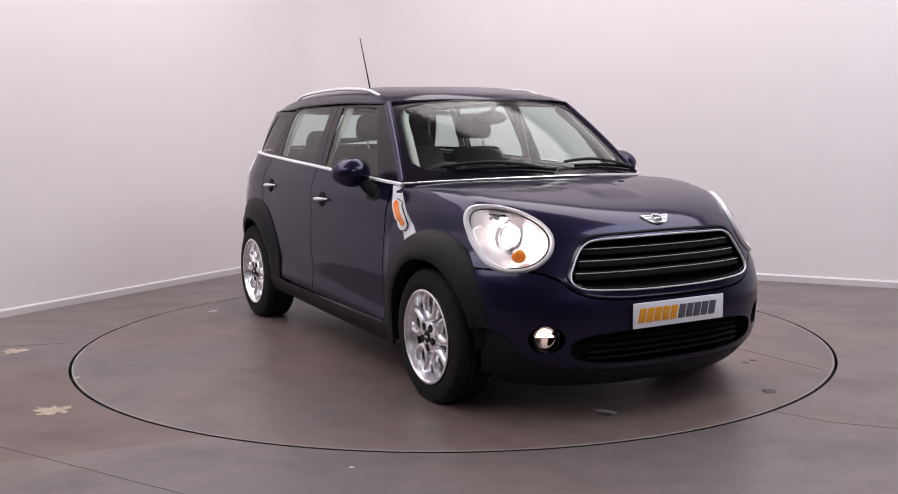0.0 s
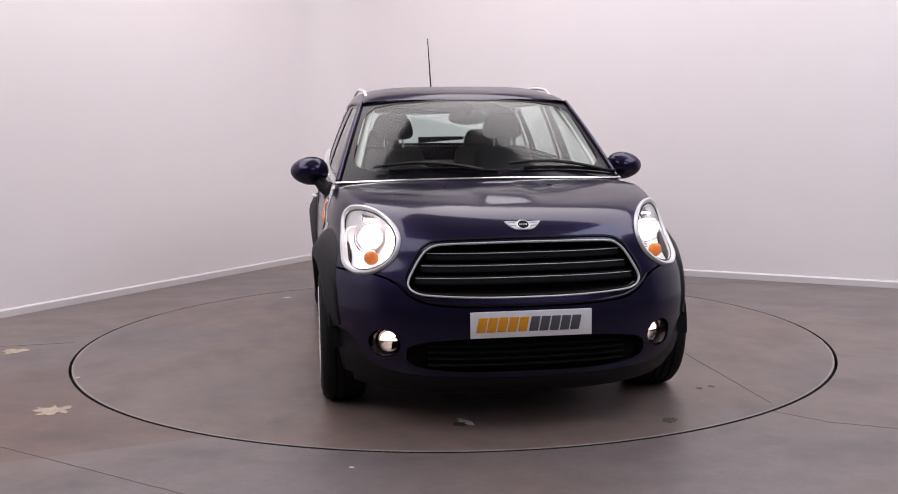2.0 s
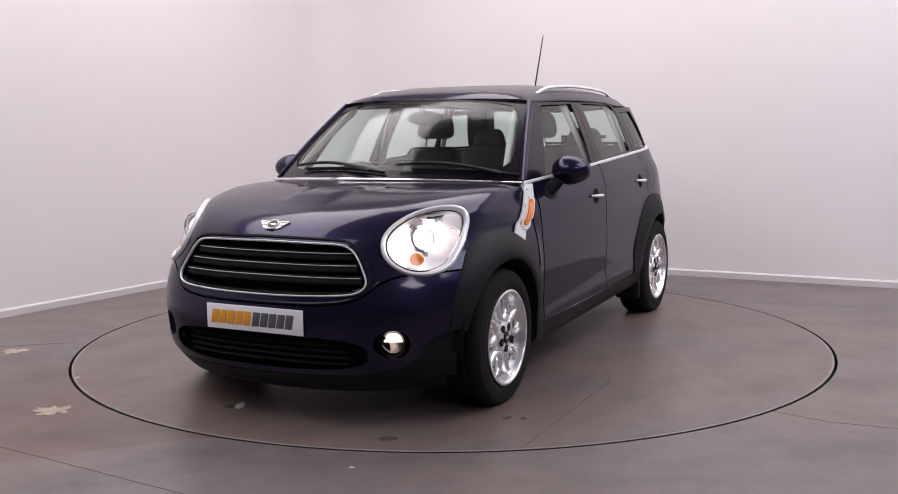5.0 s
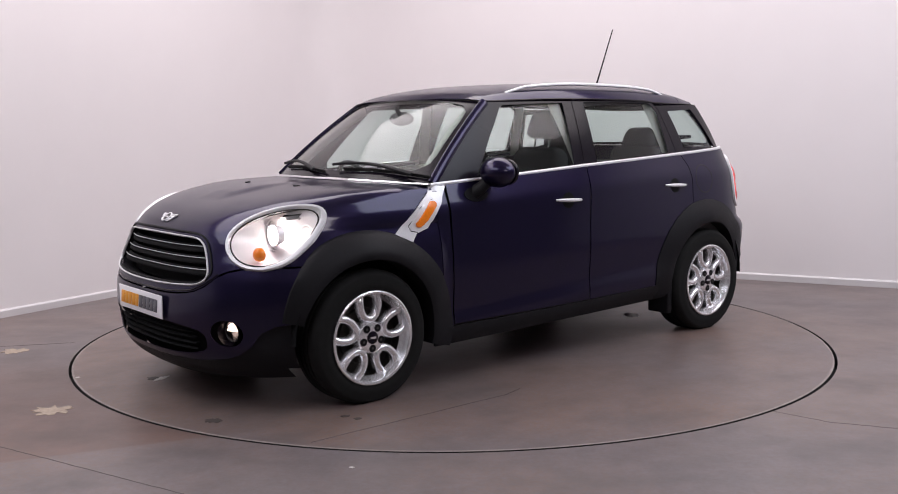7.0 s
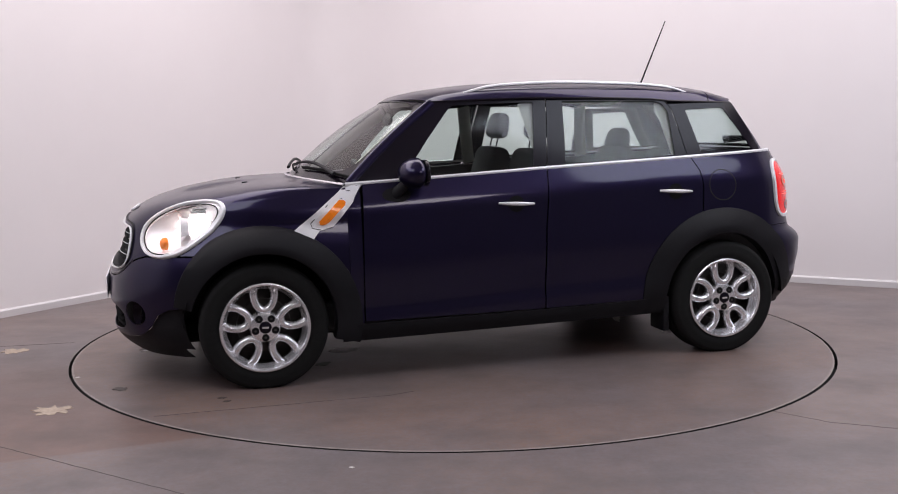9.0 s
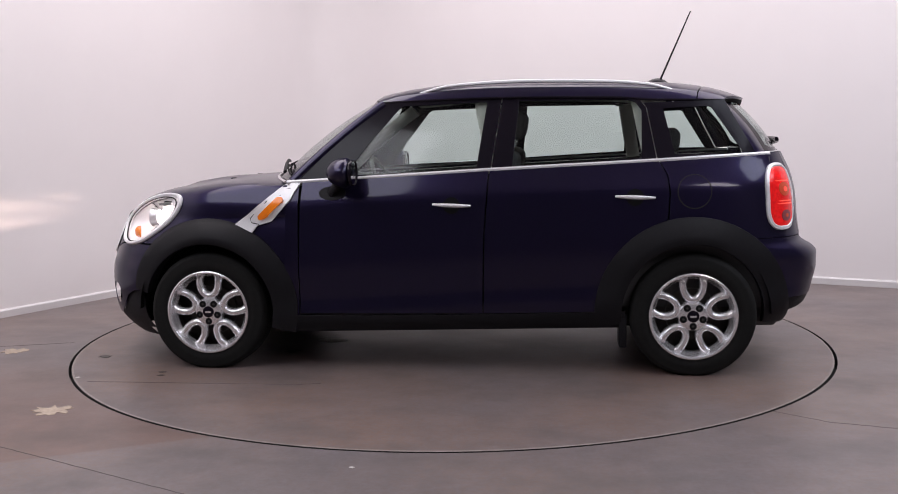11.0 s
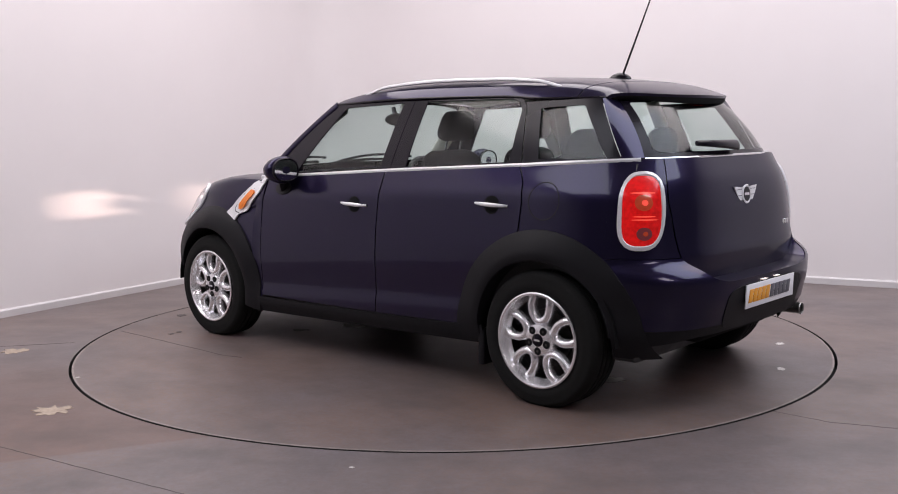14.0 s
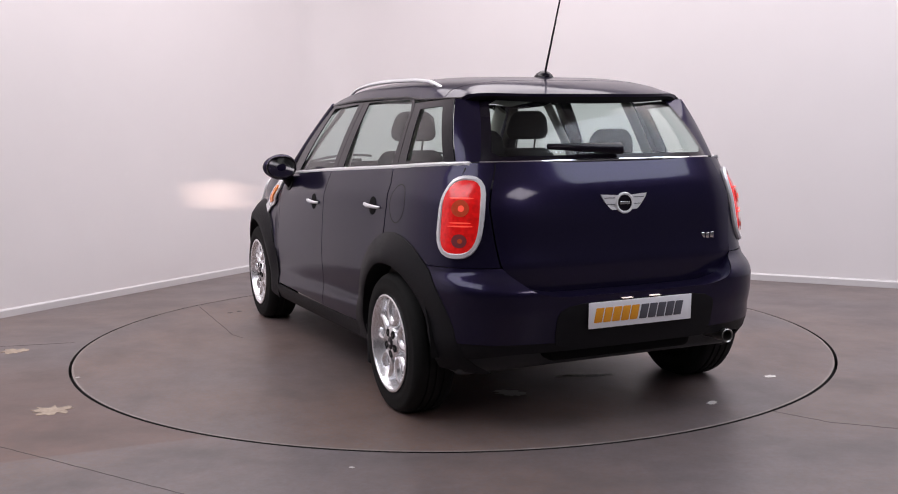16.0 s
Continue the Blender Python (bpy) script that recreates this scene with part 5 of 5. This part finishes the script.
def wheel(x, y, s):
    """A five-loop alloy wheel with its tyre; s: which side faces out."""
    w = new("wheel")
    w.parent = car
    w.location = (x, y, HUB_Z)
    tagged(w, "silver five-loop alloy wheel with a black tyre")
    out = Matrix.Rotation(radians(-90 * s), 4, "X")        # local z becomes outward
    R = 0.325
    prof = [(0.220, -0.19), (0.235, -0.205), (0.275, -0.212), (0.305, -0.200), (R - 0.004, -0.185), (R, -0.165), (R, -0.145), (R - 0.008, -0.143), (R - 0.008, -0.135), (R, -0.133), (R, -0.108),
            (R - 0.008, -0.106), (R - 0.008, -0.098), (R, -0.096), (R, -0.072), (R - 0.008, -0.070), (R - 0.008, -0.062), (R, -0.060), (R, -0.040), (R - 0.005, -0.022), (0.306, -0.006), (0.296, -0.002), (0.290, -0.003), (0.270, 0.004), (0.245, 0.002), (0.228, -0.006), (0.216, -0.018)]
    bm = revolve(bmesh.new(), prof, 96, out)
    for v in bm.verts:                                       # flattened where it stands
        v.co.z = max(v.co.z, -HUB_Z + 0.001)
    part("tyre", bm, RUBBER, w)
    bm = bmesh.new()
    for k in range(60):                                      # shoulder blocks
        a = 2 * math.pi * k / 60
        m = out @ Matrix.Rotation(a, 4, "Z")
        box(bm, (R - 0.020, -0.0120, -0.036), (R - 0.0065, 0.0120, -0.021), 0.0, m)
    tagged(part("tread_edge", bm, RUBBER, w), kind="stuff")
    part("rim", revolve(bmesh.new(), [(0.190, -0.050), (0.198, -0.034), (0.206, -0.018), (0.208, -0.004), (0.213, 0.004), (0.220, 0.006), (0.2265, 0.003), (0.2265, -0.004), (0.222, -0.010)], 72, out), ALLOY, w)
    # barrel coloured dark to stand for the shade behind the spokes
    part("barrel", revolve(bmesh.new(), [(0.218, -0.19), (0.208, -0.17), (0.197, -0.10), (0.191, -0.051)], 48, out), METAL_DARK, w, "inner barrel of the rim, coloured dark for its shade")
    part("brake_disc", revolve(bmesh.new(), [(0.0005, -0.085), (0.135, -0.085), (0.137, -0.10), (0.199, -0.115)], 40, out), METAL_DARK, w)
    hub = [(0.0005, -0.008), (0.030, -0.008), (0.056, -0.009), (0.072, -0.014), (0.080, -0.030), (0.082, -0.07)]
    part("hub", revolve(bmesh.new(), hub, 40, out), ALLOY, w)
    part("hub_cap", revolve(bmesh.new(), [(0.0005, -0.003), (0.026, -0.004), (0.031, -0.007), (0.031, -0.02)], 28, out), GLOSS_BLACK, w)
    part("cap_mark", box(bmesh.new(), (-0.016, -0.005, -0.0035), (0.016, 0.005, -0.0015), 0.0, out), ALLOY, w, "small silver bar")
    loop = [(0.213, 0.034), (0.198, 0.050), (0.172, 0.058), (0.145, 0.057), (0.116, 0.047), (0.094, 0.028), (0.086, 0.008)]
    loop = [(a, b * 0.89) for a, b in loop] + [(a, -b * 0.89) for a, b in reversed(loop)]
    fine = []
    for i in range(len(loop) - 1):
        a, b, c, d = (loop[max(0, min(len(loop) - 1, i + k))] for k in (-1, 0, 1, 2))
        for k in (0.0, 0.33, 0.67):
            fine.append(tuple(0.5 * (2 * b[j] + (c[j] - a[j]) * k + (2 * a[j] - 5 * b[j] + 4 * c[j] - d[j]) * k * k + (3 * b[j] - a[j] - 3 * c[j] + d[j]) * k ** 3) for j in (0, 1)))
    fine.append(loop[-1])
    for k in range(5):
        m = out @ Matrix.Rotation(radians((-90 if s > 0 else 90) + 72 * k), 4, "Z")
        path = [m @ Vector((a, b, -0.020 - 0.012 * max(0, (a - 0.17) / 0.04))) for a, b in fine]
        nn = [m.to_3x3() @ Vector((0, 0, 1))] * len(path)
        part("spoke_loop", sweep(bmesh.new(), path, nn, [(-0.020, -0.034), (-0.020, -0.016), (-0.015, -0.002), (-0.005, 0.005), (0.005, 0.005), (0.015, -0.002), (0.020, -0.016), (0.020, -0.034)]), ALLOY, w)
        m = out @ Matrix.Rotation(radians((-90 if s > 0 else 90) + 36 + 72 * k), 4, "Z") @ Matrix.Translation((0.052, 0, 0))
        # flat dark disc on the hub paints the shade of a bolt hole
        bolt_hole = part("bolt_hole_shade", revolve(bmesh.new(), [(0.0005, -0.0078), (0.0185, -0.0078), (0.0190, -0.03)], 18, m), DARK, w)
        part("bolt_head", revolve(bmesh.new(), [(0.0005, -0.0070), (0.0065, -0.0073), (0.0075, -0.010)], 6, m), METAL_DARK, bolt_hole)
    return w


for x in (AXLE_F, AXLE_R):
    for s in SIDES:
        wheel(x, s * (0.878 if x > 0 else 0.884), s)


def rest(z0, z1, m):
    """A padded head restraint, rounded and drawn in towards its top."""
    bm = box(bmesh.new(), (-0.055, -0.135, z0), (0.05, 0.135, z1), 0.052)
    for v in bm.verts:
        k = (v.co.z - z0) / (z1 - z0)
        v.co.y *= 1 - 0.28 * k ** 2
        v.co.x *= 1 - 0.20 * k
    bmesh.ops.transform(bm, matrix=m, verts=bm.verts[:])
    return bm


def seat(x, y, wide, z0, name, back=0.62, tall=True):
    """A cloth seat with cushion, backrest and head restraint."""
    st = part(name, box(bmesh.new(), (x - 0.25, y - wide / 2, z0), (x + 0.27, y + wide / 2, z0 + 0.16), 0.05), CLOTH, car, "dark cloth seat")
    m = Matrix.Translation((x - 0.22, y, z0 + 0.08)) @ Matrix.Rotation(radians(-14), 4, "Y")
    bm = box(bmesh.new(), (-0.08, -wide / 2 + 0.01, 0), (0.06, wide / 2 - 0.01, back), 0.055)
    for v in bm.verts:
        v.co.y *= 1 - 0.30 * max(0, v.co.z / back - 0.45) - 0.9 * max(0, v.co.z / back - 0.80) ** 1.2
    bmesh.ops.transform(bm, matrix=m, verts=bm.verts[:])
    part("backrest", bm, CLOTH, st)
    if not tall:
        part("head_restraint", rest(back - 0.03, back + 0.125, m), CLOTH, st)
    else:
        part("head_restraint", rest(back + 0.055, back + 0.225, m), CLOTH, st)
        for dy in (-0.06, 0.06):
            part("restraint_post", revolve(bmesh.new(), [(0.006, -0.02), (0.006, 0.09)], 10, m @ Matrix.Translation((0, dy, back))), CHROME, st)


def build_cabin():
    for y in (0.36, -0.36):
        seat(0.05, y, 0.50, 0.48, "front_seat", 0.63)
    for y in (0.37, -0.37):
        seat(-0.84, y, 0.52, 0.50, "rear_seat", 0.60, False)
    part("cabin_floor", box(bmesh.new(), (-1.75, -0.74, 0.24), (1.0, 0.74, 0.40), 0.03), TRIM_DARK, car)
    bm = box(bmesh.new(), (0.60, -0.72, 0.62), (1.00, 0.72, 1.005), 0.05)
    for v in bm.verts:
        if v.co.z > 0.9:
            v.co.x -= 0.10 * (abs(v.co.y) / 0.72) ** 2
    part("dashboard", bm, TRIM_DARK, car, "dark dashboard")
    m = Matrix.Translation((0.52, -0.36, 0.93)) @ Matrix.Rotation(radians(-64), 4, "Y")
    ringp = [m @ Vector((0.185 * math.cos(a), 0.185 * math.sin(a), 0)) for a in [2 * math.pi * i / 36 for i in range(36)]]
    st = part("steering_wheel", sweep(bmesh.new(), ringp, [m.to_3x3() @ Vector((0, 0, 1))] * 36, oval(0.016, 0.014, 8), True), TRIM_DARK, car, "black steering wheel")
    part("steering_hub", revolve(bmesh.new(), [(0.0005, 0.02), (0.05, 0.015), (0.07, -0.02), (0.04, -0.12)], 24, m), TRIM_DARK, st)
    for a in (0, 120, 240):
        part("steering_spoke", box(bmesh.new(), (0.04, -0.02, -0.012), (0.18, 0.02, 0.006), 0.005, m @ Matrix.Rotation(radians(a + 180), 4, "Z")), TRIM_DARK, st)
    for s in SIDES:
        part("door_trim", patch(flip(lambda x, z: Vector((x, side_y(x, z) - 0.075, z)), s), [(0.78, 0.35), (0.78, belt(0.78) - 0.02), (-1.70, belt(-1.7) - 0.02), (-1.70, 0.35)], (0.12, 0.08), 0.012), TRIM_DARK, car)
        for x0, x1 in ((-0.22, -0.30), (-1.06, -1.13)):
            path = [Vector((x0 + 0.03 + (x1 - x0) * (1 - k) - 0.0, s * (glass_y(x0, 1.1 + 0.34 * k) - 0.035), 1.06 + 0.37 * k)) for k in [i / 6 for i in range(7)]]
            part("pillar_trim", sweep(bmesh.new(), path, [Vector((0, -s, 0))] * 7, oval(0.042, 0.012, 10)), TRIM_PALE, car)
        path = [flip(lambda v, k: screen(v, k), s)(0.905, k) + Vector((-0.035, 0, -0.03)) for k in [i / 8 for i in range(9)]]
        part("pillar_trim", sweep(bmesh.new(), path, [Vector((-0.5, -s, -0.4))] * 9, oval(0.045, 0.012, 10)), TRIM_PALE, car)
    m = Matrix.Translation((0.46, 0.0, 1.352))
    bm = bmesh.new()
    bmesh.ops.create_uvsphere(bm, u_segments=24, v_segments=12, radius=1.0)
    bmesh.ops.transform(bm, matrix=m @ Matrix.Diagonal((0.02, 0.115, 0.040, 1)), verts=bm.verts[:])
    im = part("inner_mirror", bm, TRIM_DARK, car, "dark oval rear-view mirror")
    part("mirror_stalk", sweep(bmesh.new(), [Vector((0.46, 0, 1.36)), Vector((0.49, 0, 1.40)), Vector((0.50, 0, 1.43))], [Vector((0, 1, 0))] * 3, oval(0.014, 0.014, 8)), TRIM_DARK, im)
    part("parcel_shelf", box(bmesh.new(), (-1.68, -0.60, 1.02), (-1.15, 0.60, 1.045), 0.01), TRIM_DARK, car)
    part("underbody", box(bmesh.new(), (-1.55, -0.60, 0.20), (1.80, 0.60, 0.30), 0.04), DARK, car, "dark underside")
    part("bulkhead", box(bmesh.new(), (0.95, -0.70, 0.30), (1.0, 0.70, 0.98), 0.01), DARK, car)
    part("engine_cover", box(bmesh.new(), (1.0, -0.55, 0.30), (1.80, 0.55, 0.78), 0.08), DARK, car)
    part("rear_mudflap", box(bmesh.new(), (-0.96, 0.70, 0.14), (-0.92, 0.86, 0.32), 0.01), PLASTIC, car)
    part("silencer", box(bmesh.new(), (-1.84, -0.42, 0.275), (-1.60, 0.34, 0.36), 0.04), DARK, car)


build_cabin()


def motions():
    """The turntable turns and carries the car round."""
    walk(turntable, [(t, pose(0, 0, 0, 0, 0, a)) for t, a in TURN])
    walk(car, [(t, pose(0, 0, 0, 0, 0, a) @ Matrix.Translation((CAR_X, CAR_Y, 0.0))) for t, a in TURN])


motions()
